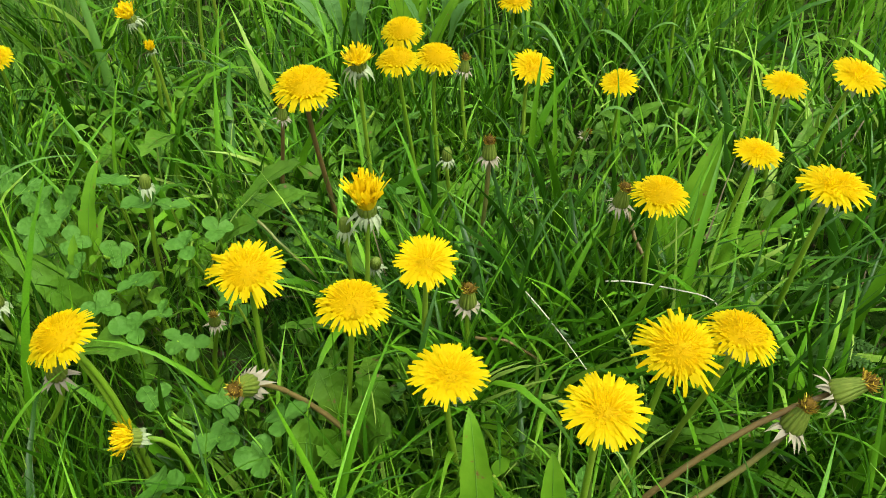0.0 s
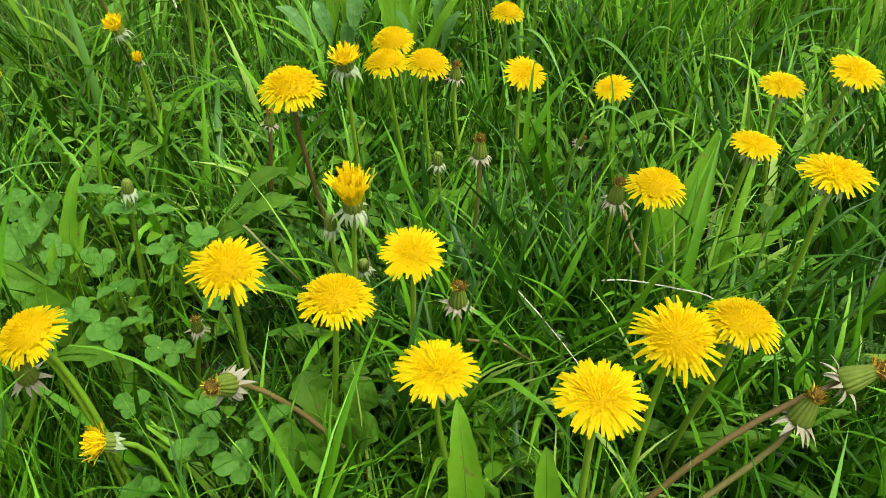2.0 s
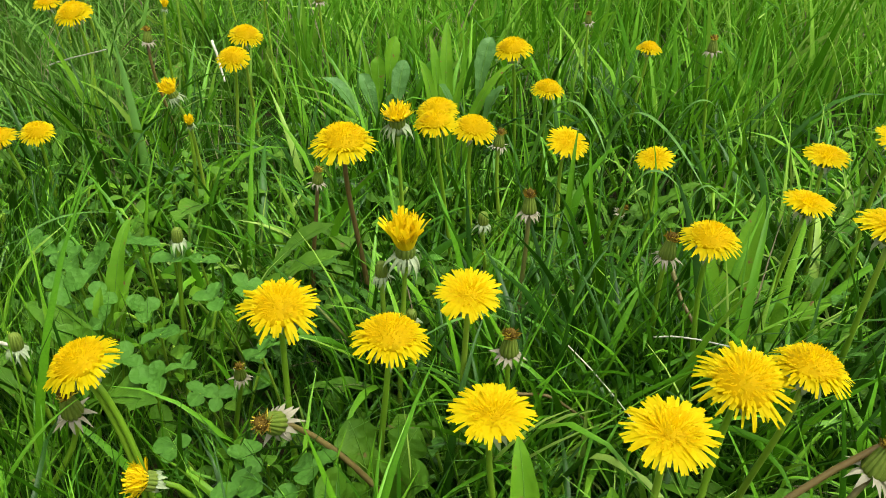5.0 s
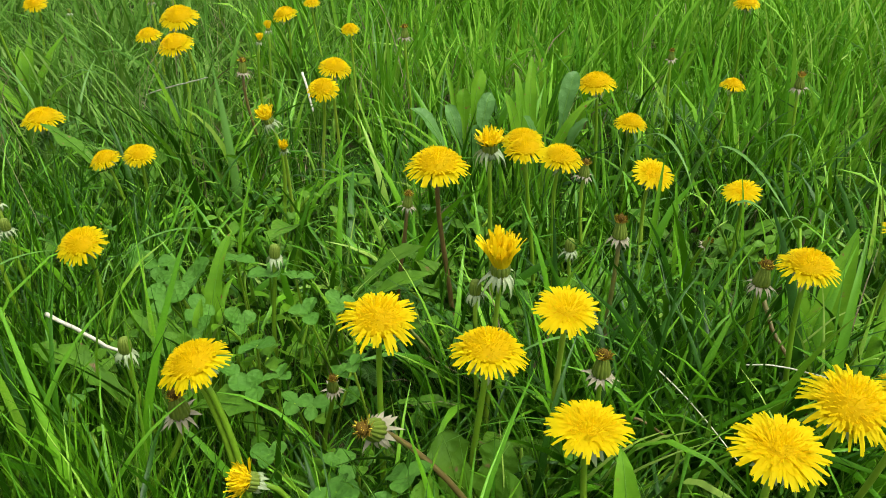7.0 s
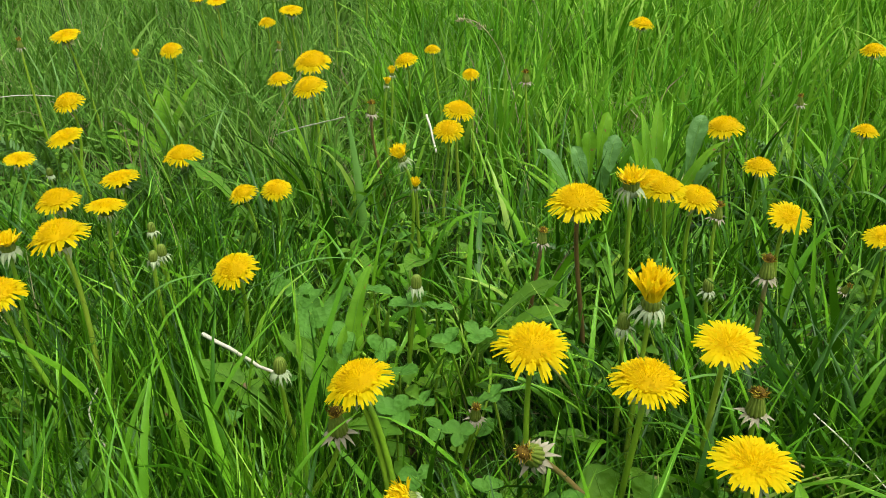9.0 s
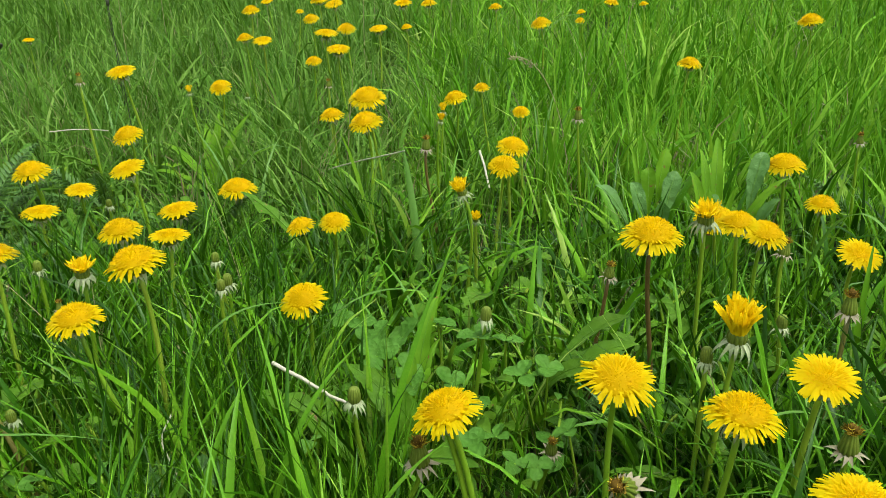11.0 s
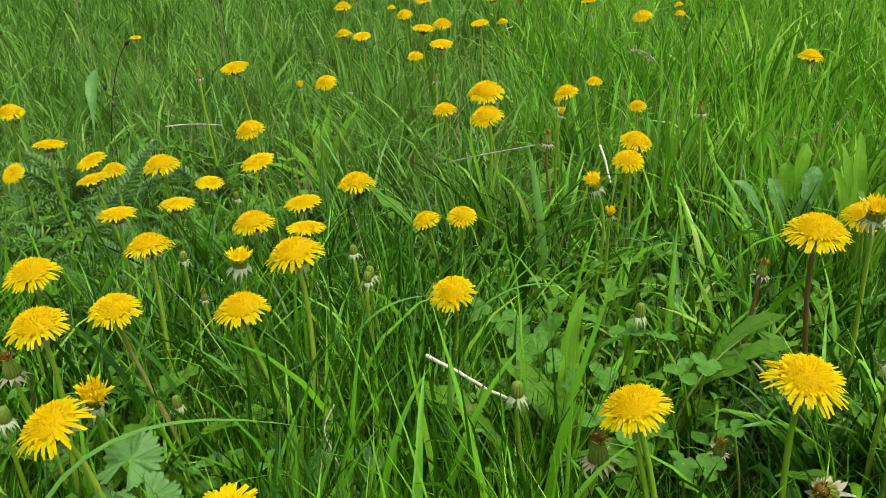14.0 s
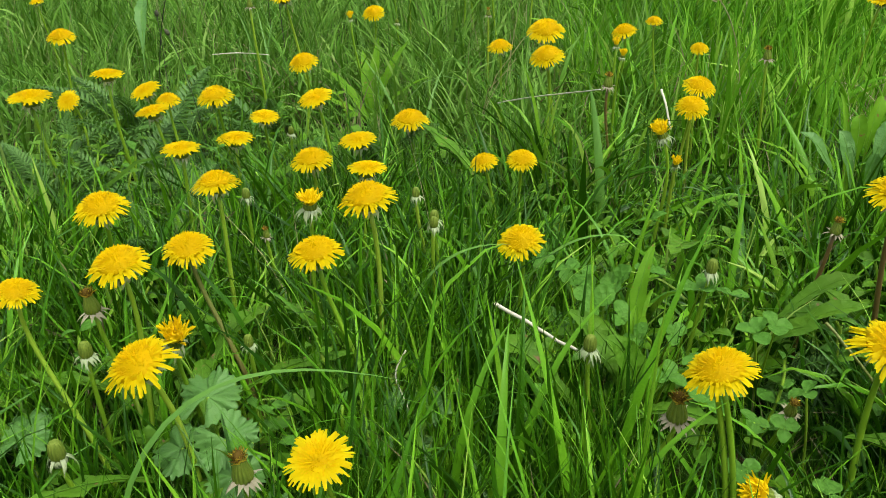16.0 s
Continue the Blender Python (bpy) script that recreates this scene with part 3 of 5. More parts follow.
dandelion(-0.455, 0.336, 0.159, 0.0193, 0.00, -0.15, "dome", 0.040, 0.000, close=True)
dandelion(-0.700, 0.673, 0.123, 0.0172, 0.10, 0.00, "flat", -0.003, 0.030)
dandelion(-0.677, 0.580, 0.132, 0.0191, 0.08, -0.05, "dome", -0.008, 0.009)
dandelion(-0.660, 0.473, 0.161, 0.0182, 0.03, -0.05, "flat", -0.014, 0.010, close=True)
dandelion(-0.584, 0.414, 0.162, 0.0201, -0.06, 0.02, "dome", -0.000, -0.004, close=True)
dandelion(-0.548, 0.324, 0.154, 0.0188, 0.15, -0.25, "dome", 0.040, 0.000, stem="red", close=True)
dandelion(-0.549, 0.260, 0.175, 0.0199, 0.00, -0.20, "dome", -0.009, 0.003, close=True)
dandelion(-0.661, 0.369, 0.151, 0.0220, 0.10, -0.20, "dome", -0.011, -0.003, close=True)
dandelion(-0.498, 0.206, 0.148, 0.0218, -0.15, -0.35, "shaggy", 0.013, 0.015, close=True)
dandelion(-0.370, 0.174, 0.141, 0.0174, 0.05, -0.30, "flat", 0.015, 0.009, close=True)
dandelion(-0.599, 0.226, 0.165, 0.0144, 0.30, -0.10, "dome", 0.040, 0.000, close=True)
dandelion(-1.070, 0.779, 0.170, 0.0197, 0.07, -0.01, "dome", -0.012, 0.002)
dandelion(-0.825, 0.584, 0.187, 0.0176, 0.09, 0.02, "flat", -0.005, 0.018)
dandelion(-0.893, 0.542, 0.170, 0.0233, 0.07, -0.04, "flat", 0.009, 0.013)
dandelion(-0.949, 0.645, 0.130, 0.0150, 0.25, -0.70, "dome", 0.006, 0.004)
dandelion(-0.864, 0.681, 0.139, 0.0193, -0.05, -0.20, "flat", 0.014, -0.002)
dandelion(-0.760, 0.564, 0.159, 0.0185, -0.10, -0.10, "dome", 0.014, 0.018)
dandelion(-0.827, 0.673, 0.133, 0.0147, 0.10, -0.10, "dome", 0.012, -0.001)
dandelion(-1.381, 1.460, 0.165, 0.0134, 0.11, -0.03, "dome", -0.010, 0.017)
dandelion(-1.128, 2.003, 0.165, 0.0256, 0.02, -0.01, "dome", -0.008, -0.005)
dandelion(-0.848, 1.472, 0.165, 0.0204, 0.10, -0.20, "dome", -0.012, 0.023)
dandelion(-0.906, 1.512, 0.165, 0.0187, 0.07, 0.02, "dome", 0.011, 0.002)
dandelion(-1.181, 2.220, 0.165, 0.0198, 0.04, -0.12, "dome", 0.008, 0.012)
dandelion(-0.885, 1.822, 0.165, 0.0203, 0.01, -0.19, "dome", 0.003, 0.012)
dandelion(-0.755, 1.583, 0.165, 0.0261, 0.09, -0.05, "dome", -0.004, 0.022)
dandelion(-0.736, 1.654, 0.165, 0.0221, 0.01, -0.20, "dome", 0.010, -0.002)
dandelion(-0.576, 1.381, 0.201, 0.0174, 0.01, -0.10, "dome", -0.006, 0.003)
dandelion(-0.607, 1.675, 0.165, 0.0134, -0.00, 0.04, "dome", -0.012, 0.017)
dandelion(-0.752, 2.156, 0.165, 0.0270, 0.09, -0.07, "dome", 0.011, 0.022)
dandelion(-0.679, 2.153, 0.165, 0.0229, -0.10, 0.02, "dome", -0.006, 0.024)
dandelion(-0.479, 2.052, 0.165, 0.0186, -0.02, -0.00, "dome", 0.011, 0.001)
dandelion(-0.306, 1.574, 0.187, 0.0209, -0.08, -0.08, "dome", 0.001, 0.027)
dandelion(-0.395, 2.333, 0.165, 0.0239, 0.05, -0.20, "dome", 0.001, 0.012)
dandelion(-0.195, 2.147, 0.165, 0.0202, 0.05, -0.08, "dome", -0.008, 0.025)
dandelion(-0.256, 1.939, 0.165, 0.0120, -0.03, -0.01, "dome", 0.004, 0.019)
dandelion(-0.246, 1.782, 0.165, 0.0120, 0.03, -0.12, "dome", -0.001, 0.027)
dandelion(0.215, 2.323, 0.165, 0.0237, -0.05, 0.02, "dome", 0.003, 0.010)
dandelion(0.222, 1.794, 0.165, 0.0270, -0.09, -0.01, "dome", 0.005, -0.000)
dandelion(-0.041, 1.176, 0.181, 0.0187, 0.15, 0.10, "dome", -0.011, 0.023)
dandelion(-1.036, 2.260, 0.165, 0.0270, -0.08, 0.03, "dome", 0.002, 0.007)
dandelion(-0.944, 2.135, 0.165, 0.0270, 0.03, -0.18, "dome", 0.013, 0.001)
dandelion(-0.971, 1.962, 0.165, 0.0120, 0.04, -0.12, "dome", -0.014, -0.004)
dandelion(-0.697, 2.387, 0.165, 0.0201, 0.11, 0.01, "dome", 0.009, 0.028)
dandelion(-2.081, 2.504, 0.165, 0.0158, -0.08, -0.05, "dome", 0.002, 0.028)
dandelion(0.242, 1.064, 0.170, 0.0177, 0.06, 0.04, "dome", 0.005, 0.019)
dandelion(-1.325, 0.999, 0.165, 0.0123, 0.06, -0.05, "dome", -0.006, 0.027)
dandelion(-0.115, 2.104, 0.165, 0.0126, -0.02, -0.05, "dome", 0.006, 0.006)
closed_head(-0.045, 0.376, 0.163, 0.0076, 0.05, -0.12, "half", -0.008, 0.009, spread=17, long=1.12)
closed_head(-0.058, 0.500, 0.189, 0.0074, 0.00, -0.12, "half", 0.003, 0.021, spread=52, long=0.62)
closed_head(-0.266, 0.651, 0.148, 0.0060, -0.35, -0.15, "half", -0.002, 0.010, spread=36, long=0.85)
closed_head(-0.251, 0.638, 0.126, 0.0035, 0.10, -0.50, "half", -0.006, 0.026)
closed_head(-0.166, 0.260, 0.099, 0.0066, -1.3, -0.75, "half", 0.030, -0.010, spread=46, long=0.62)
closed_head(-0.360, 0.969, 0.150, 0.0038, 0.00, 0.00, "half", -0.012, 0.004)
closed_head(-0.336, 0.858, 0.165, 0.0032, 0.20, 0.00, "half", -0.007, 0.014)
closed_head(-0.849, 0.901, 0.196, 0.0051, 0.00, 0.00, "spent", 0.003, 0.007)
closed_head(-0.760, 1.025, 0.155, 0.0038, 0.00, 0.00, "half", 0.011, 0.012)
closed_head(-0.489, 0.393, 0.162, 0.0066, 0.08, -0.08, "half", -0.010, 0.002, spread=46, long=0.62)
closed_head(-0.506, 0.247, 0.134, 0.0064, 0.45, -0.35, "half", -0.009, 0.027, spread=22, long=0.9)
closed_head(-0.576, 0.257, 0.141, 0.0064, 0.00, -0.10, "spent", 0.010, 0.014)
closed_head(-0.104, 0.272, 0.128, 0.0076, -0.40, -1.05, "spent", 0.075, 0.012, stem="red")
closed_head(0.031, 0.449, 0.153, 0.0061, 0.00, 0.00, "spent", -0.006, 0.004, stem="red")
closed_head(0.113, 0.406, 0.147, 0.0064, 0.10, 0.00, "spent", 0.006, 0.018)
closed_head(0.015, 0.345, 0.119, 0.0067, 0.03, -0.05, "spent", 0.005, 0.004)
closed_head(0.173, 0.242, 0.139, 0.0074, 0.30, 0.10, "spent", -0.110, -0.030, stem="red")
closed_head(0.192, 0.246, 0.158, 0.0077, 1.50, -0.10, "spent", -0.120, -0.020, stem="red")
closed_head(0.003, 0.506, 0.109, 0.0061, 0.00, 0.00, "bud", 0.007, 0.014)
closed_head(-0.060, 0.382, 0.145, 0.0058, 0.00, 0.00, "bud", 0.001, 0.019)
closed_head(-0.044, 0.390, 0.106, 0.0061, 0.15, -0.50, "bud", -0.012, 0.020)
closed_head(-0.207, 0.454, 0.123, 0.0061, 0.10, 0.00, "bud", -0.012, 0.002)
closed_head(-0.149, 0.366, 0.078, 0.0048, 0.10, -0.20, "spent", -0.015, 0.010)
closed_head(-0.123, 0.535, 0.127, 0.0051, 0.10, 0.00, "spent", -0.013, 0.001, stem="red")
closed_head(0.220, 0.737, 0.166, 0.0058, 0.00, 0.00, "spent", 0.012, 0.006)
closed_head(0.117, 0.839, 0.161, 0.0045, 0.00, 0.00, "spent", 0.009, 0.014)
closed_head(-0.180, 0.924, 0.159, 0.0058, 0.00, 0.00, "spent", 0.006, 0.013)
closed_head(-0.343, 0.813, 0.147, 0.0061, 0.10, 0.00, "spent", 0.007, 0.018, stem="red")
closed_head(-0.273, 0.351, 0.111, 0.0064, 0.05, 0.00, "bud", 0.003, 0.011)
closed_head(-0.460, 0.525, 0.120, 0.0051, 0.00, 0.00, "bud", 0.005, 0.014)
closed_head(-0.416, 0.453, 0.130, 0.0051, 0.10, 0.00, "bud", -0.003, 0.010)
closed_head(-0.574, 1.113, 0.153, 0.0045, 0.00, 0.00, "spent", -0.008, 0.017)
closed_head(-0.602, 0.477, 0.122, 0.0054, 0.00, 0.00, "bud", -0.000, 0.001)
closed_head(-0.423, 0.183, 0.110, 0.0070, 0.00, -0.05, "spent", -0.008, 0.018)
closed_head(-0.570, 0.238, 0.119, 0.0064, 0.05, 0.00, "bud", -0.008, 0.008)
closed_head(-0.539, 0.173, 0.100, 0.0070, 0.00, 0.00, "bud", 0.004, 0.017)
closed_head(-0.673, 0.680, 0.105, 0.0051, 0.10, -0.10, "bud", -0.008, 0.010)
closed_head(-0.214, 0.291, 0.118, 0.0070, 0.00, -0.10, "spent", -0.050, -0.010)
closed_head(0.018, 0.615, 0.123, 0.0058, 0.10, 0.00, "spent", 0.005, 0.000)
closed_head(0.123, 0.592, 0.070, 0.0038, 0.50, -0.30, "spent", -0.009, 0.009)
closed_head(-0.504, 0.315, 0.090, 0.0051, 0.00, 0.00, "bud", -0.008, 0.017)
closed_head(-0.581, 0.468, 0.090, 0.0038, 0.00, 0.00, "spent", 0.008, 0.005)
closed_head(-0.788, 1.262, 0.100, 0.0045, 0.00, 0.00, "bud", 0.001, 0.010)
closed_head(-0.427, 0.483, 0.120, 0.0058, 0.00, 0.00, "bud", 0.005, 0.004)


# ---- broad leaves ----
def arch(length, rise, bend, n):
    """Spine of a leaf from the origin along +x, rising at 'rise' degrees and bending down by 'bend'."""
    pts, x, z = [Vector((0, 0, 0))], 0.0, 0.0
    for i in range(n):
        a = radians(rise - bend * (i / n) ** 1.2)
        x, z = x + length / n * math.cos(a), z + length / n * math.sin(a)
        pts.append(Vector((x, 0, z)))
    return pts


def toothed_leaf(seed, length, width):
    """Dandelion leaf: long, with backward-pointing lobes and a larger end lobe."""
    rng = random.Random(seed)
    n = 22
    pts = arch(length, rng.uniform(52, 74), rng.uniform(50, 95), n)
    halves = []
    for i in range(n + 1):
        s = i / n
        env = width * (0.10 + 1.0 * s ** 1.1) * (1 - max(0, (s - 0.72) / 0.28) ** 2.2)
        saw = lambda q: 0.42 + 0.58 * (1 - (q % 1.0))
        halves.append((max(0.0006, env * saw(s * 5.2 + 0.1) * rng.uniform(0.8, 1.1) / 2), max(0.0006, env * saw(s * 5.2 + 0.3) * rng.uniform(0.8, 1.1) / 2)))
    vs, fs = sheet(pts, halves, rng.uniform(0.1, 0.35), 0.25, seed=seed)
    rib = tube([p + Vector((0, 0, 0.0004)) for p in pts[:-2]], [0.0009 * (1 - 0.8 * i / n) for i in range(n - 1)], 5)
    return mesh("leaf", [(vs, fs, 0), (*rib, 1)], ROSETTE, RIB)


TOOTHED = [toothed_leaf(k, 0.085 + 0.012 * (k % 5), 0.021 + 0.003 * (k % 4)) for k in range(10)]


def rosette(x, y, seed, n=7, size=1.0):
    rng = random.Random(seed)
    ob = thing("dandelion_rosette", (x, y, 0.004), "low rosette of dark green toothed dandelion leaves on the soil", "leaf rosette", "leaf rosettes")
    for k in range(n):
        part("leaf", TOOTHED[rng.randrange(10)], ob, "", pose(0, 0, 0, 0, -rng.uniform(-8, 14), 360 * (k + rng.uniform(-0.3, 0.3)) / n) @ Matrix.Diagonal((*[size * rng.uniform(0.75, 1.2)] * 3, 1)))


OUTLINES = {  # share of the full width along a leaf, from its stalk to its tip
    "lance": (0.14, 0.26, 0.52, 0.78, 0.95, 1.0, 0.94, 0.80, 0.60, 0.36, 0.04),
    "spoon": (0.10, 0.10, 0.11, 0.14, 0.24, 0.50, 0.80, 1.0, 0.98, 0.72, 0.06),
    "oval": (0.14, 0.42, 0.74, 0.93, 1.0, 0.99, 0.93, 0.82, 0.65, 0.42, 0.05),
    "paddle": (0.09, 0.07, 0.06, 0.06, 0.07, 0.10, 0.42, 0.85, 1.0, 0.80, 0.06),
    "lobed": (0.12, 0.16, 0.42, 0.22, 0.62, 0.34, 0.85, 0.55, 1.0, 0.62, 0.04),
}


def bend_leaf(spine, width, outline, mat, up=(0, 0, 1), cup=0.2, wave=0.15, uneven=0.06, seed=0):
    """A leaf of a named outline along a spine, with its midrib."""
    rng = random.Random(seed)
    n, rows = len(spine) - 1, OUTLINES[outline]
    halves = []
    for i in range(n + 1):
        s = i / n * (len(rows) - 1)
        a = min(int(s), len(rows) - 2)
        w = width / 2 * (rows[a] + (rows[a + 1] - rows[a]) * (s - a))
        halves.append((w * (1 + uneven * rng.uniform(-1, 1)), w * (1 + uneven * rng.uniform(-1, 1))))
    rib = tube([Vector(p) - Vector(up).normalized() * 0.0002 for p in spine[:-1]], [min(0.0009, 0.0003 + 0.018 * width) * (1 - 0.75 * i / n) for i in range(n)], 5)
    return mesh("leaf", [(*sheet(spine, halves, cup, wave, up, seed, 0.07), 0), (*rib, 1)], mat, RIB)


def oval_leaf(length, width, rise, bend, tip=0.55, fold=0.2, n=26, wavy=0.0, mat=None, seed=0):
    return bend_leaf(arch(length, rise, bend, n), width, "lance" if tip < 1 else "spoon", mat, cup=fold, wave=0.12, uneven=wavy, seed=seed)


def aimed_plant(name, foot, leaves, label, category, mat, group=""):
    """A plant whose leaves rise from one foot to given tips; each leaf: tip, width, outline, facing."""
    foot = Vector(foot)
    ob = thing(name, foot, label, category, group)
    for k, (tip, width, outline, facing) in enumerate(leaves):
        to = Vector(tip) - foot
        flat = Vector((to.x, to.y, 0))
        pts = curve((0, 0, -0.005), flat * 0.12 + Vector((0, 0, to.z * 0.45)), flat * 0.55 + Vector((0, 0, to.z * 0.98)), to, 36)
        part("leaf", bend_leaf(pts, width, outline, mat, facing, cup=0.25, wave=0.16, seed=7 * k + int(1000 * abs(foot.x))), ob)


def leaf_plant(name, x, y, leaves, label, category, mat, group="", tip=0.55):
    """A plant of smooth oval leaves; each leaf: turn, length, width, rise, bend."""
    ob = thing(name, (x, y, -0.003), label, category, group)
    for k, (turn, length, width, rise, bend) in enumerate(leaves):
        part("leaf", oval_leaf(length, width, rise, bend, mat=mat, wavy=0.06, seed=k, tip=tip), ob, "", pose(0, 0, 0, 0, 0, turn))


def clover_leaflet(seed):
    rng = random.Random(seed)
    n, pts, halves = 8, arch(1.0, 12, 30, 8), []
    for i in range(n + 1):
        s = i / n
        w = 0.46 * math.sin(math.pi * min(1.0, 0.04 + s * 0.93) ** 1.15) ** 0.7
        halves.append((max(0.03, w * rng.uniform(0.95, 1.05)), max(0.03, w * rng.uniform(0.95, 1.05))))
    return mesh("leaflet", [sheet(pts, halves, rng.uniform(0.1, 0.35), 0.08, seed=seed)], CLOVER)


LEAFLETS = [clover_leaflet(k) for k in range(6)]


def clover(x, y, z, size, lx=0.0, ly=-0.15, spin=0):
    rng = random.Random(int(1e4 * abs(x) + 1e3 * y))
    foot = Vector((x + rng.uniform(-0.015, 0.015), y + rng.uniform(0, 0.03), 0))
    ob = thing("clover", foot, "clover leaf of three round grey-green leaflets", "clover", "clover leaves")
    top = Vector((x, y, z)) - foot
    part("stalk", mesh("stalk", [tube(curve((0, 0, -0.01), (0, 0, z * 0.5), top * 0.8, top, 6), [0.0009] * 7, 6)], STEM), ob)
    tip = rng.uniform(-0.5, 0.5), rng.uniform(-0.45, 0.35)
    for k in range(3):
        part("leaflet", LEAFLETS[rng.randrange(6)], ob, "", axis_pose(top, lx + tip[0], ly + tip[1]) @ pose(0, 0, 0, 0, rng.uniform(-24, 14), spin + 120 * k + rng.uniform(-12, 12)) @ Matrix.Diagonal((*[size * rng.uniform(0.85, 1.1)] * 3, 1)))


def lobed_disc(seed):
    """Round downy leaf with scalloped, lobed edge and a notch at its stalk."""
    rng = random.Random(seed)
    vs, fs, rim = [(0, 0, 0)], [], 96
    for ring in (0.35, 0.7, 1.0):
        for k in range(rim + 1):
            w = radians(-158 + 316 * k / rim)
            lobe = 0.78 + 0.22 * abs(math.cos(w * 2.5)) ** 0.5
            scallop = 1 + (0.20 * abs(math.sin(w * 12.5)) if ring == 1.0 else 0)
            q = ring * lobe * scallop
            h = 0.26 * ring * abs(math.cos(w * 2.5)) - 0.26 * ring * ring + 0.20 * noise.noise((4.5 * q * math.cos(w), 3 * q * math.sin(w), seed))
            vs.append((q * math.cos(w), q * math.sin(w), h))
    for k in range(rim):
        fs.append((0, 1 + k, 2 + k))
        for ring in range(2):
            a = 1 + ring * (rim + 1) + k
            fs.append((a, a + rim + 1, a + rim + 2, a + 1))
    return mesh("leaf_blade", [(vs, fs)], MALLOW)


DISCS = [lobed_disc(k) for k in range(4)]


def scalloped_plant(x, y, leaves):
    """leaves: dx, dy, height, radius, turn, lean x, lean y."""
    ob = thing("scalloped_herb", (x, y, 0), "low herb with round scalloped downy green leaves", "herb", "scalloped herbs")
    for k, (dx, dy, z, r, turn, lx, ly) in enumerate(leaves):
        top = Vector((dx, dy, z))
        part("leaf_stalk", mesh("leaf_stalk", [tube(curve((0, 0, -0.01), (0, 0, z * 0.6), top * 0.7, top, 6), [0.0012] * 7, 6)], STEM), ob)
        part("leaf_blade", DISCS[k % 4], ob, "", axis_pose(top, lx, ly, radians(turn), 0.86 * r))


def feather(seed):
    """Yarrow leaf: a midrib with many fine divided leaflets on both sides, length 1."""
    rng = random.Random(seed)
    pts = arch(1.0, 50, 55, 26)
    shapes = [(*tube(pts, [0.012 * (1 - 0.7 * i / 26) for i in range(27)], 5), 0)]
    for i in range(3, 27):
        s = i / 26
        reach = 0.13 * math.sin(math.pi * s ** 0.8) + 0.02
        for side in (-1, 1):
            for tilt in (-35, 0, 35):
                a = radians(60 + rng.uniform(-10, 10))
                q = reach * (1.0 if tilt == 0 else 0.75)
                tip = pts[i] + Vector((q * math.cos(a), side * q * math.sin(a), q * math.sin(radians(tilt))))
                shapes.append((*blade([pts[i], (pts[i] + tip) / 2 + Vector((0, 0, 0.01)), tip], [(0.006, 0.006), (0.013, 0.013), (0.002, 0.002)], 0.2), 0))
    return mesh("feather_leaf", shapes, YARROW)


FEATHERS = [feather(k) for k in range(3)]


def yarrow(x, y, seed, n=3, size=0.08):
    rng = random.Random(seed)
    ob = thing("yarrow", (x, y, 0), "feathery finely divided green yarrow leaves", "yarrow", "yarrow plants")
    for k in range(n):
        part("feather_leaf", FEATHERS[k % 3], ob, "", pose(0, 0, 0, 0, rng.uniform(-25, 5), rng.uniform(0, 360)) @ Matrix.Diagonal((*[size * rng.uniform(0.8, 1.2)] * 3, 1)))


def straw(points, radius, label, mat=None):
    pts = [Vector(p) for p in points]
    for _ in range(2):  # round off the bends
        pts = [pts[0]] + [q for a, c in zip(pts, pts[1:]) for q in (a.lerp(c, 0.25), a.lerp(c, 0.75))] + [pts[-1]]
    pts = [p + Vector(noise.noise_vector(p * 90)) * radius * 0.5 for p in pts]
    ob = new("straw", mesh("straw", [tube(pts, [radius * 0.8 * (1 - 0.35 * i / len(pts)) for i in range(len(pts))], 6)], mat or STRAW))
    tagged(ob, label, "dry stalk", "dry stalks")


def wide_blade(p0, p1, p2, p3, width, label, mat=None, up=(0, 0, 1)):
    """A single broad grass blade along a bent line."""
    pts = curve(p0, p1, p2, p3, 16)
    halves = [(width / 2 * (0.6 + 0.4 * min(1, 4 * s)) * max(0.04, 1 - s ** 3.0),) * 2 for s in (i / 16 for i in range(17))]
    ob = new("long_grass", mesh("long_grass", [blade(pts, halves, 0.35, up)], mat or BROAD_BLADE))
    tagged(ob, label, "grass", "long grass leaves")


# dandelion rosettes at the feet of the stalks
SPOTS = [(-0.05, 0.30), (0.02, 0.28), (-0.03, 0.385), (-0.06, 0.53), (-0.22, 0.62), (0.10, 0.30), (0.17, 0.30), (0.13, 0.42), (0.02, 0.50),
         (0.20, 0.45), (0.00, 0.66), (0.13, 0.62), (-0.45, 0.40), (-0.55, 0.30), (-0.50, 0.25), (-0.62, 0.45), (-0.60, 0.62), (-0.68, 0.60),
         (-0.75, 0.72), (-0.42, 0.68), (-0.25, 0.72), (-0.38, 0.85), (-0.60, 0.24), (-0.36, 0.20), (-0.27, 0.36), (0.28, 0.55), (-0.66, 0.38), (-0.85, 0.95)]
for k_, (x_, y_) in enumerate(SPOTS):
    rosette(x_, y_, k_, 4 + k_ % 4, 0.80 + 0.07 * (k_ % 5))

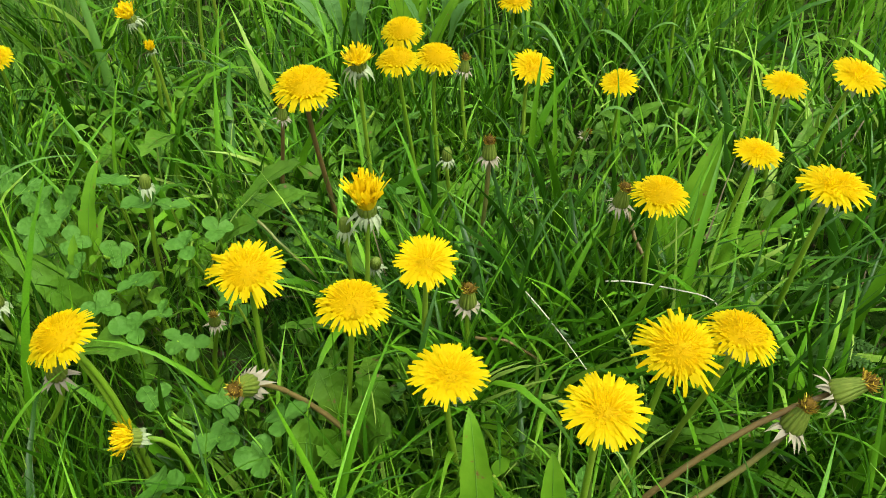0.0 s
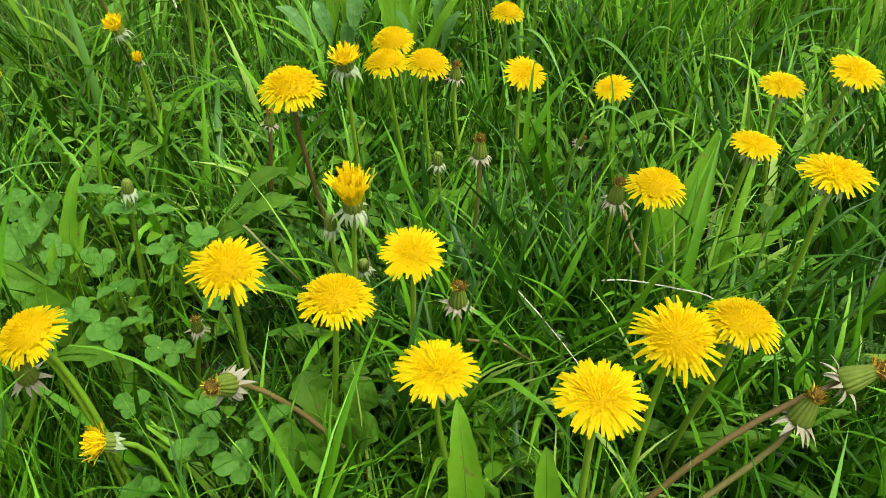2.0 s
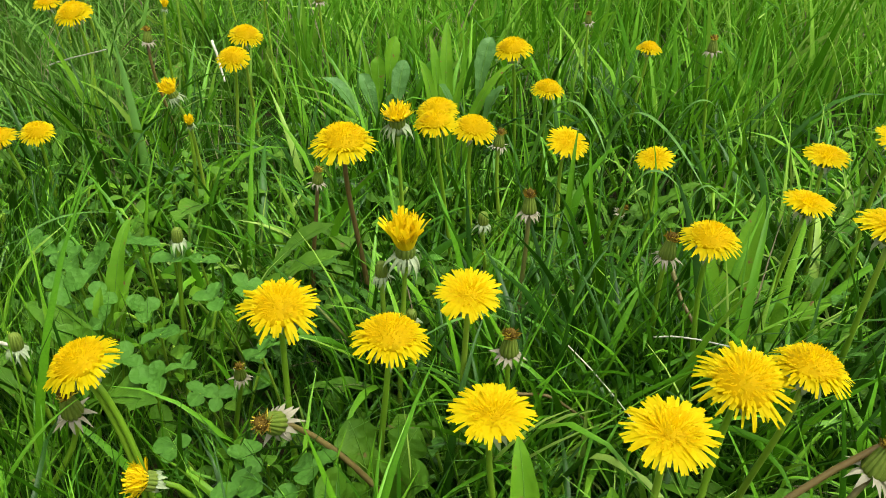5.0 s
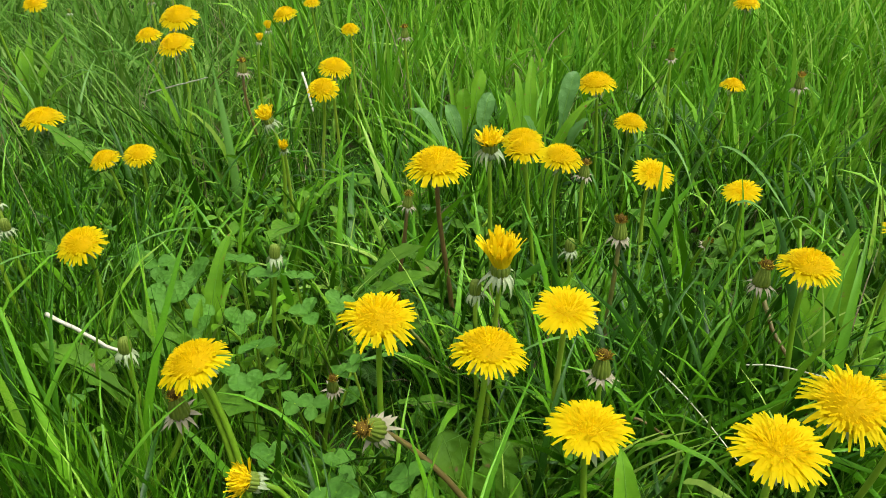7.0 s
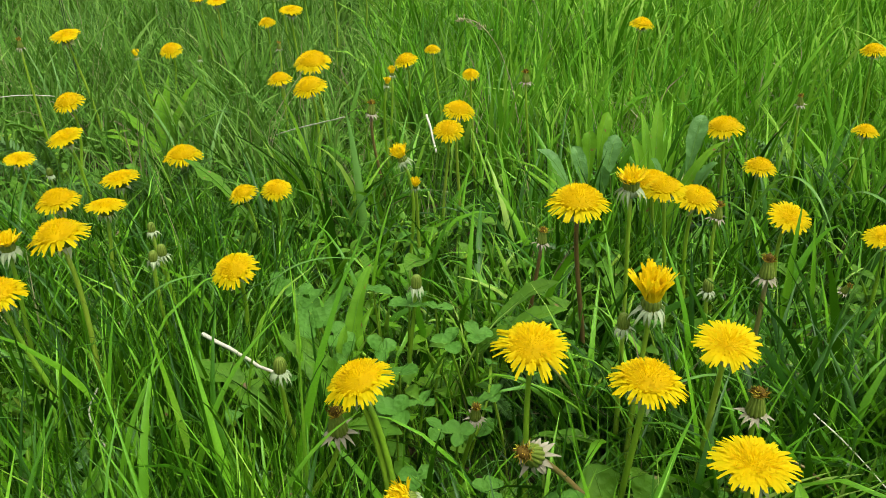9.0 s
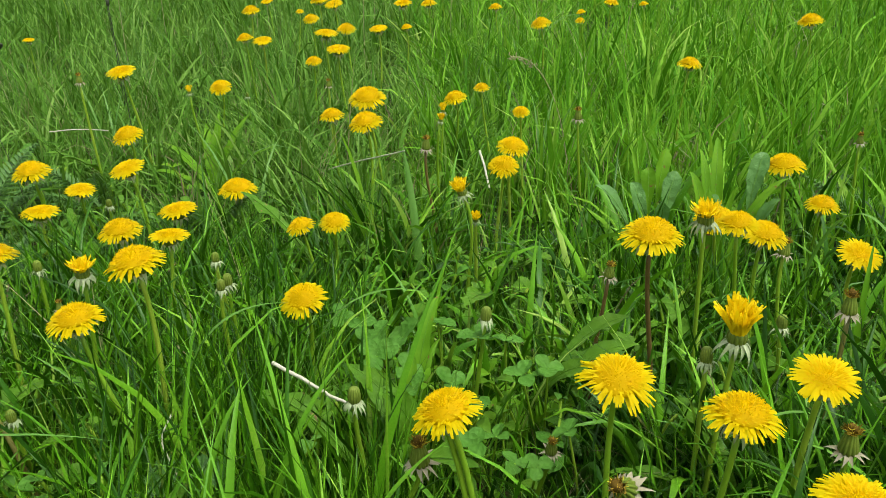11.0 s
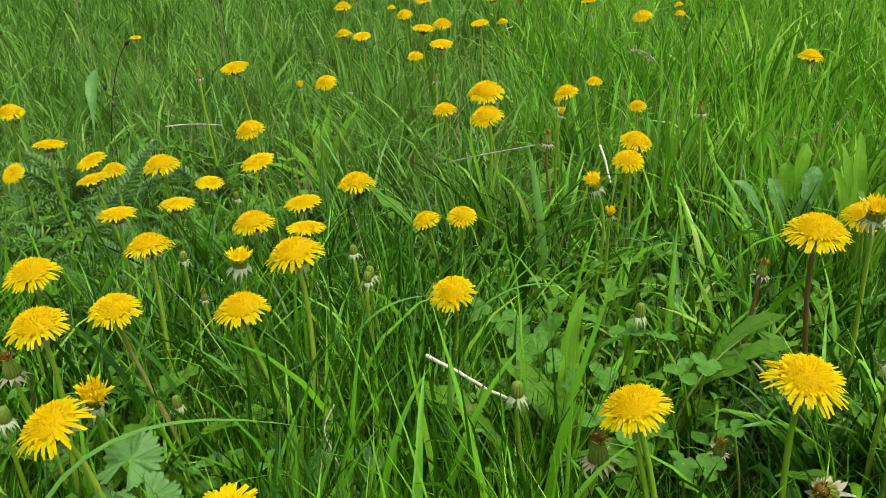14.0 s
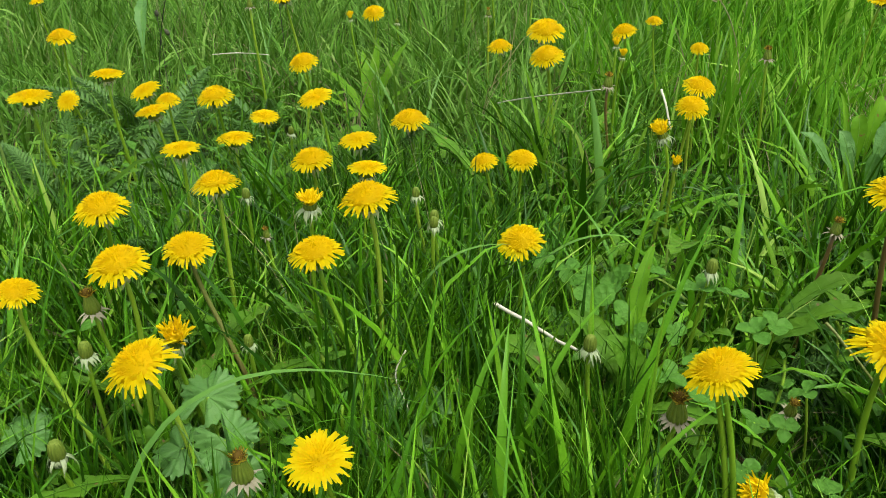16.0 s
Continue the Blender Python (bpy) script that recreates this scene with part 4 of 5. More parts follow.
# clover among the sparse grass
for x_, y_, z_, s_, spin_ in [(-0.213, 0.455, 0.104, 0.021, 180), (-0.192, 0.449, 0.106, 0.019, 20), (-0.174, 0.409, 0.103, 0.016, 190), (-0.275, 0.468, 0.091, 0.022, 30), (-0.288, 0.441, 0.088, 0.022, 150),
                              (-0.206, 0.394, 0.085, 0.019, 100), (-0.250, 0.407, 0.085, 0.015, 60), (-0.154, 0.337, 0.085, 0.013, 270), (-0.197, 0.351, 0.085, 0.017, 180), (-0.125, 0.270, 0.085, 0.020, 90),
                              (-0.102, 0.260, 0.080, 0.018, 60), (-0.089, 0.279, 0.090, 0.020, 30), (-0.151, 0.242, 0.080, 0.018, 10), (-0.228, 0.425, 0.082, 0.017, 45), (-0.185, 0.372, 0.078, 0.015, 80),
                              (-0.300, 0.480, 0.085, 0.019, 75), (-0.255, 0.500, 0.088, 0.018, 110), (-0.160, 0.440, 0.092, 0.017, 25), (-0.140, 0.385, 0.080, 0.014, 60), (-0.170, 0.350, 0.075, 0.014, 15),
                              (-0.225, 0.375, 0.080, 0.017, 95), (-0.265, 0.440, 0.080, 0.018, 5), (-0.320, 0.500, 0.080, 0.017, 50), (-0.345, 0.520, 0.075, 0.016, 20), (-0.130, 0.300, 0.075, 0.016, 70), (-0.175, 0.310, 0.070, 0.015, 40)]:
    clover(x_, y_, z_, 0.80 * s_, 0.0, -0.2, spin_)

# broad-leaved plants
FRONT, UP = (0, -0.9, 0.45), (0, -0.45, 0.9)  # which way a leaf's upper side looks
aimed_plant("dock", (-0.262, 0.425, 0), [((-0.250, 0.488, 0.120), 0.0125, "lance", FRONT), ((-0.246, 0.468, 0.092), 0.009, "lance", (0.5, -0.8, 0.3))],
            "upright lance-shaped dock leaves with reddish edges", "dock plant", DOCK)
aimed_plant("dock", (-0.252, 0.395, 0), [((-0.254, 0.426, 0.100), 0.012, "oval", (-0.3, -0.9, 0.4))], "small upright yellowish-green dock leaf", "dock plant", DOCK)
aimed_plant("dock", (-0.235, 0.390, 0.02), [((-0.268, 0.380, 0.098), 0.024, "oval", UP), ((-0.300, 0.412, 0.096), 0.024, "oval", UP)], "low plant with reddish-edged oval leaves", "dock plant", HERB)
aimed_plant("broadleaf_herb", (-0.190, 0.468, 0), [((-0.106, 0.496, 0.110), 0.016, "paddle", (-0.3, -0.25, 0.9)), ((-0.098, 0.476, 0.098), 0.014, "paddle", (-0.3, -0.3, 0.9)), ((-0.13, 0.45, 0.09), 0.016, "paddle", UP)],
            "broad smooth leaves lying over in the grass", "herb", HERB, "low broad-leaved herbs")
aimed_plant("broadleaf_plant", (-0.030, 0.712, 0), [((-0.030, 0.778, 0.176), 0.014, "lance", FRONT), ((-0.047, 0.768, 0.166), 0.011, "lance", (0.3, -0.8, 0.4)), ((-0.056, 0.740, 0.150), 0.013, "oval", (0.3, -0.7, 0.6)),
            ((0.036, 0.738, 0.148), 0.010, "lance", (0.2, -0.6, 0.8)), ((-0.012, 0.722, 0.142), 0.008, "lance", FRONT)],
            "clump of broad upright light green leaves", "broad-leaved plant", DOCK)
aimed_plant("broadleaf_plant", (-0.008, 0.718, 0), [((0.014, 0.754, 0.168), 0.019, "paddle", (-0.3, -0.8, 0.5)), ((0.026, 0.712, 0.134), 0.016, "paddle", (0.1, -0.2, 1)), ((-0.036, 0.712, 0.136), 0.011, "paddle", (0.5, -0.4, 0.8))],
            "grey-green plant with rounded leaves on long stalks", "broad-leaved plant", MALLOW)
aimed_plant("broadleaf_plant", (-0.092, 0.716, 0), [((-0.078, 0.756, 0.168), 0.014, "paddle", (0.4, -0.7, 0.5)), ((-0.096, 0.744, 0.152), 0.015, "paddle", (-0.2, -0.9, 0.3)), ((-0.116, 0.756, 0.170), 0.006, "lance", FRONT)],
            "small clump of rounded yellowish-green leaves", "broad-leaved plant", DOCK)
aimed_plant("broadleaf_plant", (-0.085, 0.708, 0), [((-0.068, 0.738, 0.150), 0.017, "paddle", (0.1, -0.6, 0.8)), ((-0.146, 0.722, 0.138), 0.016, "paddle", (0.5, -0.3, 0.9)), ((-0.112, 0.728, 0.140), 0.015, "paddle", UP), ((-0.078, 0.706, 0.128), 0.014, "paddle", UP)],
            "low grey-green leaves spread over the grass", "broad-leaved plant", MALLOW)
aimed_plant("dock", (0.020, 0.186, 0), [((0.012, 0.234, 0.160), 0.018, "lance", (0, -0.95, 0.3))], "single broad toothed dock leaf with brown spots", "dock plant", DOCK)
aimed_plant("dock", (0.052, 0.188, 0), [((0.050, 0.216, 0.150), 0.016, "lance", FRONT), ((0.065, 0.20, 0.11), 0.015, "lance", FRONT)], "narrow upright dock leaves", "dock plant", DOCK)
aimed_plant("dandelion_rosette", (-0.055, 0.285, 0.01), [((-0.028, 0.262, 0.096), 0.030, "lobed", UP), ((-0.086, 0.264, 0.086), 0.030, "lobed", UP), ((-0.06, 0.25, 0.085), 0.026, "lobed", UP), ((-0.035, 0.31, 0.09), 0.026, "lobed", UP), ((-0.075, 0.315, 0.09), 0.026, "lobed", UP)],
            "rosette of lobed dandelion leaves in the grass", "leaf rosette", ROSETTE, "leaf rosettes")
leaf_plant("plantain", 0.175, 0.455, [(60, 0.15, 0.026, 78, 30), (110, 0.13, 0.022, 80, 30), (10, 0.12, 0.022, 60, 50)], "plantain with upright glossy leaves", "plantain", DOCK)
leaf_plant("plantain", -0.72, 0.99, [(60, 0.15, 0.020, 75, 40), (120, 0.14, 0.019, 70, 50), (200, 0.12, 0.02, 55, 60), (330, 0.12, 0.02, 60, 60), (95, 0.14, 0.018, 80, 30), (20, 0.13, 0.018, 62, 50), (165, 0.13, 0.018, 64, 50)], "clump of broad leaves in tall grass", "broad-leaved plant", DOCK)
aimed_plant("broadleaf_plant", (-0.97, 0.80, 0), [((-1.030, 0.910, 0.200), 0.019, "paddle", UP)], "large grey-green leaf standing in tall grass", "broad-leaved plant", MALLOW)

for x_, y_, k_ in [(-0.292, 0.490, 2), (-0.315, 0.445, 3), (-0.180, 0.475, 4), (-0.150, 0.560, 8)]:
    leaf_plant("broadleaf_herb", x_, y_, [(k_ * 47 + q_ * 74, 0.052 + 0.008 * ((k_ + q_) % 4), 0.021 + 0.003 * (q_ % 3), 38 + 9 * ((k_ * 3 + q_) % 5), 45) for q_ in range(5)],
               "low herb with smooth oval green leaves", "herb", (HERB, DOCK, CLOVER)[k_ % 3], "low broad-leaved herbs")



def sprig_leaf(seed):
    """Small pointed oval leaf on a short stalk, length 1."""
    rng = random.Random(seed)
    pts = arch(1.0, rng.uniform(15, 40), rng.uniform(30, 80), 7)
    wide = rng.uniform(0.22, 0.34)
    return blade(pts, [(wide * q * rng.uniform(0.92, 1.08), wide * q * rng.uniform(0.92, 1.08)) for q in (0.08, 0.45, 0.9, 1.0, 0.9, 0.68, 0.36, 0.03)], rng.uniform(0.12, 0.35))


SPRIG_LEAVES = [[mesh("leaf", [sprig_leaf(k)], mat) for k in range(5)] for mat in (HERB, CLOVER, DOCK)]
SPRIG_STEMS = [tube(curve((0, 0, -0.05), (0.05, 0.02, 0.4), (0.10 * q, -0.1, 0.7), (0.22 * q, 0.1, 1.0), 7), [0.017] * 8, 5) for q in (-1, 0.4, 1.2)]
SPRIG_STALKS = [mesh("stem", [q], STEM) for q in SPRIG_STEMS]


def herb_sprig(x, y, seed):
    """A low leafy shoot: pairs of small leaves up a thin stem."""
    rng = random.Random(seed)
    high = rng.uniform(0.045, 0.085)
    kind = rng.choice((0, 0, 1, 1, 2))
    form = rng.randrange(3)
    ob = thing("herb_sprig", (x, y, 0), ("low dark green leafy shoot among grass", "low grey-green leafy shoot among grass", "low bright green leafy shoot among grass")[kind], "herb", "leafy shoots")
    ob.rotation_euler = (rng.uniform(-0.35, 0.35), rng.uniform(-0.35, 0.35), rng.uniform(0, 6.28))
    part("stem", SPRIG_STALKS[form], ob, "", Matrix.Diagonal((high, high, high, 1)))
    for k in range(8):
        s = 0.35 + 0.65 * (k // 2) / 3
        size = rng.uniform(0.014, 0.025) * (1.1 - 0.35 * s)
        foot = SPRIG_STEMS[form][0][min(7, round(7 * s)) * 5] * high
        part("leaf", rng.choice(SPRIG_LEAVES[kind]), ob, "", Matrix.Translation(foot) @ pose(0, 0, 0, rng.uniform(-20, 20), -rng.uniform(-15, 25), 180 * k + 90 * (k // 2) + rng.uniform(-30, 30)) @ Matrix.Diagonal((size, size, size, 1)))


PATCHES = [(-0.22, 0.44, 0.085, 12), (-0.155, 0.35, 0.06, 5), (-0.09, 0.50, 0.07, 16), (-0.04, 0.62, 0.06, 10), (-0.30, 0.36, 0.07, 7), (0.03, 0.33, 0.07, 12), (0.22, 0.42, 0.06, 8),
           (-0.46, 0.28, 0.07, 12), (-0.60, 0.36, 0.09, 14), (-0.84, 0.68, 0.14, 26), (-0.50, 0.58, 0.10, 12), (-0.28, 0.66, 0.09, 10), (0.14, 0.56, 0.08, 8), (0.06, 0.22, 0.05, 8), (-0.98, 0.66, 0.12, 20), (-1.0, 0.84, 0.12, 18), (-0.72, 0.82, 0.10, 10)]
rnd_ = random.Random(77)
for x_, y_, r_, n_ in PATCHES:
    for k_ in range(n_):
        q_, w_ = r_ * math.sqrt(rnd_.random()), rnd_.uniform(0, 6.28)
        herb_sprig(x_ + q_ * math.cos(w_), y_ + q_ * math.sin(w_), rnd_.randrange(9999))

# scalloped herbs
scalloped_plant(-0.475, 0.235, [(-0.022, 0.020, 0.088, 0.022, 90, 0.0, -0.45), (0.002, 0.000, 0.076, 0.021, 330, 0.15, -0.5), (-0.026, -0.008, 0.068, 0.020, 200, -0.15, -0.45), (0.016, -0.014, 0.062, 0.019, 290, 0.1, -0.4), (0.045, -0.03, 0.05, 0.021, 20, 0.2, -0.3)])
scalloped_plant(-0.395, 0.315, [(0.0, 0.0, 0.06, 0.015, 120, 0.0, -0.5), (0.024, 0.006, 0.062, 0.015, 20, 0.2, -0.4), (-0.004, -0.024, 0.052, 0.016, 220, 0.0, -0.4), (0.022, -0.02, 0.048, 0.014, 320, 0.1, -0.4)])
scalloped_plant(-0.600, 0.200, [(0.0, 0.0, 0.07, 0.019, 90, 0.0, -0.3), (-0.02, 0.02, 0.06, 0.018, 170, -0.2, -0.3)])

# yarrow
for k_, (x_, y_, s_) in enumerate([(0.195, 0.44, 0.09), (0.235, 0.385, 0.09), (0.255, 0.40, 0.08), (-0.81, 0.86, 0.10), (0.10, 0.98, 0.12), (0.16, 0.90, 0.11), (-0.16, 0.48, 0.07), (-0.99, 0.62, 0.09), (-0.93, 0.58, 0.09), (-1.02, 0.70, 0.1), (-0.72, 0.50, 0.08), (-0.98, 0.80, 0.1), (-0.62, 0.78, 0.09), (-0.86, 0.62, 0.09), (-0.90, 0.72, 0.1), (-0.78, 0.66, 0.09), (-0.74, 0.60, 0.08)]):
    yarrow(x_, y_, k_, 3 + k_ % 3, s_ * (1.5 if x_ < -0.5 else 1.0))

# dry stalks
straw([(-0.348, 0.392, 0.104), (-0.328, 0.382, 0.103), (-0.306, 0.374, 0.098), (-0.284, 0.366, 0.095)], 0.0019, "pale bleached dry stalk lying on the grass")
straw([(0.104, 0.376, 0.104), (0.12, 0.372, 0.108), (0.145, 0.37, 0.103), (0.172, 0.365, 0.1), (0.176, 0.36, 0.09)], 0.0007, "thin pale dry straw bent in the grass")
straw([(0.052, 0.372, 0.1), (0.066, 0.348, 0.098), (0.078, 0.33, 0.092), (0.089, 0.313, 0.085)], 0.0006, "thin pale dry straw leaning in the grass")
straw([(-0.289, 0.855, 0.13), (-0.28, 0.84, 0.115), (-0.272, 0.825, 0.095)], 0.002, "short white dry stalk leaning in the grass")
straw([(-0.487, 0.87, 0.095), (-0.44, 0.82, 0.12), (-0.38, 0.75, 0.150), (-0.33, 0.68, 0.178)], 0.0011, "long thin dry stalk leaning in the grass")
straw([(0.128, 0.440, 0.11), (0.133, 0.425, 0.095), (0.142, 0.405, 0.085), (0.15, 0.385, 0.06)], 0.0022, "cut reddish-brown hollow stalk leaning in the grass", RED_STEM)
straw([(-0.13, 0.44, 0.10), (-0.115, 0.43, 0.09), (-0.09, 0.42, 0.065)], 0.0016, "cut brown hollow stalk leaning in the grass", RED_STEM)
straw([(0.02, 0.345, 0.085), (0.04, 0.34, 0.088), (0.065, 0.335, 0.07)], 0.0014, "brown dry stalk lying in the grass", RED_STEM)
straw([(-0.389, 0.325, 0.10), (-0.396, 0.318, 0.085), (-0.389, 0.315, 0.07), (-0.377, 0.31, 0.05)], 0.0008, "thin curled pale straw in the grass")
straw([(-0.98, 0.98, 0.10), (-0.93, 0.985, 0.105), (-0.88, 0.985, 0.104)], 0.0011, "pale dry stalk lying across the grass")


def seed_stalk(points, radius, head, label):
    """A thin standing stalk that carries a slim seed head at its end."""
    pts = [Vector(p) for p in points]
    pts = curve(pts[0], pts[1], pts[2], pts[3], 12)
    ob = thing("plantain_stalk", pts[0], label, "seed stalk", "seed stalks")
    part("stem", mesh("stem", [tube([p - pts[0] for p in pts], [radius] * 13, 6)], DARK_STALK), ob)
    d = (pts[-1] - pts[-2]).normalized()
    rad = [0.5, 0.9, 1.0, 0.85, 0.4]
    tip = [pts[-1] - pts[0] + d * head * (k / 4 - 0.1) for k in range(5)]
    part("seed_head", mesh("seed_head", [tube(tip, [0.0028 * q for q in rad], 9)], DARK_STALK), ob)


DARK_STALK = plant("dark_stalk", [(0.0, (0.010, 0.014, 0.006)), (0.5, (0.025, 0.032, 0.014)), (1.0, (0.055, 0.060, 0.030))], rough=0.7, through_light=0.05, island=False)
seed_stalk([(-1.05, 0.92, -0.01), (-1.03, 0.91, 0.12), (-0.97, 0.88, 0.22), (-0.921, 0.852, 0.246)], 0.0007, 0.014, "dark bent plantain stalk with a black seed head")
seed_stalk([(-1.10, 1.35, -0.01), (-1.10, 1.35, 0.10), (-1.09, 1.34, 0.18), (-1.088, 1.33, 0.275)], 0.0006, 0.012, "thin dark upright plantain stalk with seed head")
seed_stalk([(-0.94, 1.13, -0.01), (-0.94, 1.13, 0.10), (-0.94, 1.126, 0.20), (-0.94, 1.124, 0.270)], 0.0006, 0.011, "thin dark upright plantain stalk with seed head")
seed_stalk([(-0.93, 0.80, -0.01), (-0.93, 0.80, 0.08), (-0.92, 0.795, 0.15), (-0.916, 0.790, 0.200)], 0.0004, 0.008, "short dark plantain stalk with a small seed head")
seed_stalk([(-0.85, 0.76, -0.01), (-0.85, 0.76, 0.08), (-0.855, 0.75, 0.15), (-0.864, 0.740, 0.190)], 0.0004, 0.008, "short dark plantain stalk with a small seed head")


def grass_ear(foot, top, bend, label):
    """A flowering grass stalk with a loose ear of small spikelets."""
    foot, top = Vector(foot), Vector(top)
    pts = curve(foot, foot + Vector((0, 0, top.z * 0.7)), top - Vector(bend), top, 14)
    ob = thing("grass_ear", foot, label, "grass ear", "grass ears")
    part("stem", mesh("stem", [tube([p - foot for p in pts], [0.0007] * 15, 5)], EAR), ob)
    rng = random.Random(int(1000 * abs(top.x)))
    shapes = []
    for k in range(34):
        p = pts[9].lerp(pts[14], rng.random()) - foot
        d = Vector((rng.uniform(-1, 1), rng.uniform(-1, 1), rng.uniform(0.2, 1.4))).normalized()
        q = p + d * rng.uniform(0.002, 0.007)
        shapes.append(tube([q, q + d * 0.0025, q + d * 0.005], [0.0004, 0.0010, 0.0002], 5))
    tagged(part("spikelet_mass", mesh("spikelet_mass", shapes, EAR), ob), kind="stuff")


EAR = plant("grass_ear", [(0.0, (0.16, 0.17, 0.06)), (0.5, (0.26, 0.25, 0.12)), (1.0, (0.36, 0.32, 0.20))], rough=0.7, through_light=0.15)
grass_ear((-0.20, 1.05, -0.005), (-0.271, 0.952, 0.222), (-0.03, -0.04, -0.01), "brownish flowering grass ear bent in the meadow")
for x_, y_, h_ in [(-0.62, 2.15, 0.28), (-0.80, 1.95, 0.26), (-1.35, 1.75, 0.27), (-1.22, 2.3, 0.30), (-0.15, 1.72, 0.24), (-1.6, 1.55, 0.26), (-0.42, 2.4, 0.28), (-0.98, 2.6, 0.28), (-1.45, 2.1, 0.28)]:
    grass_ear((x_, y_, -0.005), (x_ + 0.02, y_ - 0.02, h_), (0.005, -0.005, 0.04), "thin brownish flowering grass stalk standing above the grass")

# single broad blades
wide_blade((-0.43, 0.085, 0.0), (-0.45, 0.10, 0.215), (-0.415, 0.165, 0.205), (-0.335, 0.205, 0.172), 0.0045, "broad arching green grass blade bent over", BLUEGRASS)
wide_blade((-0.325, 0.70, 0.0), (-0.325, 0.70, 0.07), (-0.338, 0.725, 0.13), (-0.356, 0.76, 0.165), 0.010, "pale broad grass blade folded upright", BLUEGRASS, (0, 1, 0.1))
wide_blade((0.125, 0.70, 0.0), (0.12, 0.72, 0.14), (0.15, 0.66, 0.16), (0.19, 0.575, 0.09), 0.006, "pale arching grass blade", BLUEGRASS)
wide_blade((-0.36, 0.46, 0.0), (-0.36, 0.46, 0.10), (-0.31, 0.47, 0.14), (-0.26, 0.49, 0.12), 0.005, "narrow arching grass blade", BLUEGRASS)
wide_blade((-0.42, 0.37, 0.0), (-0.42, 0.375, 0.13), (-0.38, 0.40, 0.145), (-0.345, 0.42, 0.138), 0.005, "pale arching grass blade", BLUEGRASS)
wide_blade((0.06, 0.42, 0.0), (0.03, 0.42, 0.10), (0.0, 0.385, 0.13), (-0.05, 0.36, 0.10), 0.004, "narrow arching grass blade", BLUEGRASS)
wide_blade((0.045, 0.70, 0.0), (0.06, 0.69, 0.175), (0.09, 0.62, 0.17), (0.107, 0.593, 0.115), 0.005, "pale arching grass blade", BLUEGRASS)
wide_blade((0.15, 0.64, 0.0), (0.155, 0.64, 0.175), (0.19, 0.61, 0.18), (0.209, 0.632, 0.13), 0.005, "pale arching grass blade", BLUEGRASS)
wide_blade((0.10, 0.52, 0.0), (0.10, 0.515, 0.195), (0.13, 0.50, 0.165), (0.164, 0.505, 0.105), 0.005, "pale arching grass blade", BLUEGRASS)
wide_blade((0.13, 0.49, 0.0), (0.135, 0.487, 0.165), (0.155, 0.48, 0.168), (0.168, 0.479, 0.137), 0.004, "pale arching grass blade", BLUEGRASS)
wide_blade((0.074, 0.575, 0.0), (0.074, 0.575, 0.06), (0.076, 0.585, 0.11), (0.081, 0.60, 0.145), 0.006, "green grass blade before a flower")
wide_blade((0.098, 0.58, 0.0), (0.097, 0.58, 0.06), (0.094, 0.59, 0.10), (0.091, 0.60, 0.136), 0.005, "green grass blade before a flower")
wide_blade((0.150, 0.575, 0.0), (0.150, 0.575, 0.06), (0.146, 0.58, 0.11), (0.136, 0.585, 0.155), 0.0055, "green grass blade before a flower")
for x_, y_, dx_, dy_, h_, w_ in [(0.235, 0.26, 0.05, 0.03, 0.17, 0.0075), (0.29, 0.30, 0.05, 0.01, 0.19, 0.008), (0.20, 0.20, 0.05, 0.02, 0.16, 0.007), (0.15, 0.36, 0.02, 0.05, 0.17, 0.007), (0.27, 0.37, 0.04, 0.03, 0.18, 0.008),
                                 (-0.29, 0.20, -0.01, 0.05, 0.17, 0.0062), (-0.33, 0.23, 0.015, 0.04, 0.16, 0.0060), (-0.25, 0.22, 0.04, 0.03, 0.15, 0.0058), (-0.305, 0.26, 0.03, 0.05, 0.16, 0.0062)]:
    wide_blade((x_, y_, 0), (x_ + dx_ * 0.1, y_ + dy_ * 0.1, h_ * 0.5), (x_ + dx_ * 0.6, y_ + dy_ * 0.6, h_ * 0.9), (x_ + dx_ * 1.5, y_ + dy_ * 1.5, h_), w_, "broad bright green grass blade")


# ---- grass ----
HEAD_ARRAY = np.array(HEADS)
SPARSE = [(-0.16, 0.36, 0.09, 0.6), (0.02, 0.20, 0.04, 0.2), (-0.31, 0.352, 0.035, 0.3), (-0.285, 0.335, 0.03, 0.3), (-0.215, 0.45, 0.10, 0.6), (-0.20, 0.33, 0.05, 0.6), (-0.13, 0.29, 0.06, 0.6), (-0.055, 0.285, 0.035, 0.35), (-0.47, 0.235, 0.05, 0.15), (-0.475, 0.19, 0.05, 0.35), (-0.08, 0.52, 0.07, 0.7), (-0.02, 0.69, 0.03, 0.8), (-0.168, 0.255, 0.028, 0.15), (-0.05, 0.29, 0.02, 0.2), (0.07, 0.20, 0.025, 0.25), (-0.40, 0.32, 0.04, 0.5), (0.20, 0.44, 0.04, 0.5), (0.24, 0.39, 0.04, 0.5), (-0.255, 0.47, 0.04, 0.5), (0.02, 0.25, 0.03, 0.3), (-0.81, 0.85, 0.04, 0.4), (-0.92, 0.74, 0.24, 0.6), (-0.55, 0.25, 0.12, 0.6)]


LOW = [(-0.88, 0.70, 0.24, 0.72), (-0.22, 0.42, 0.13, 0.74), (-0.12, 0.30, 0.11, 0.74), (-0.08, 0.55, 0.10, 0.75), (-0.03, 0.70, 0.08, 0.9), (0.05, 0.22, 0.09, 0.7), (-0.50, 0.24, 0.10, 0.75)]  # shorter sward


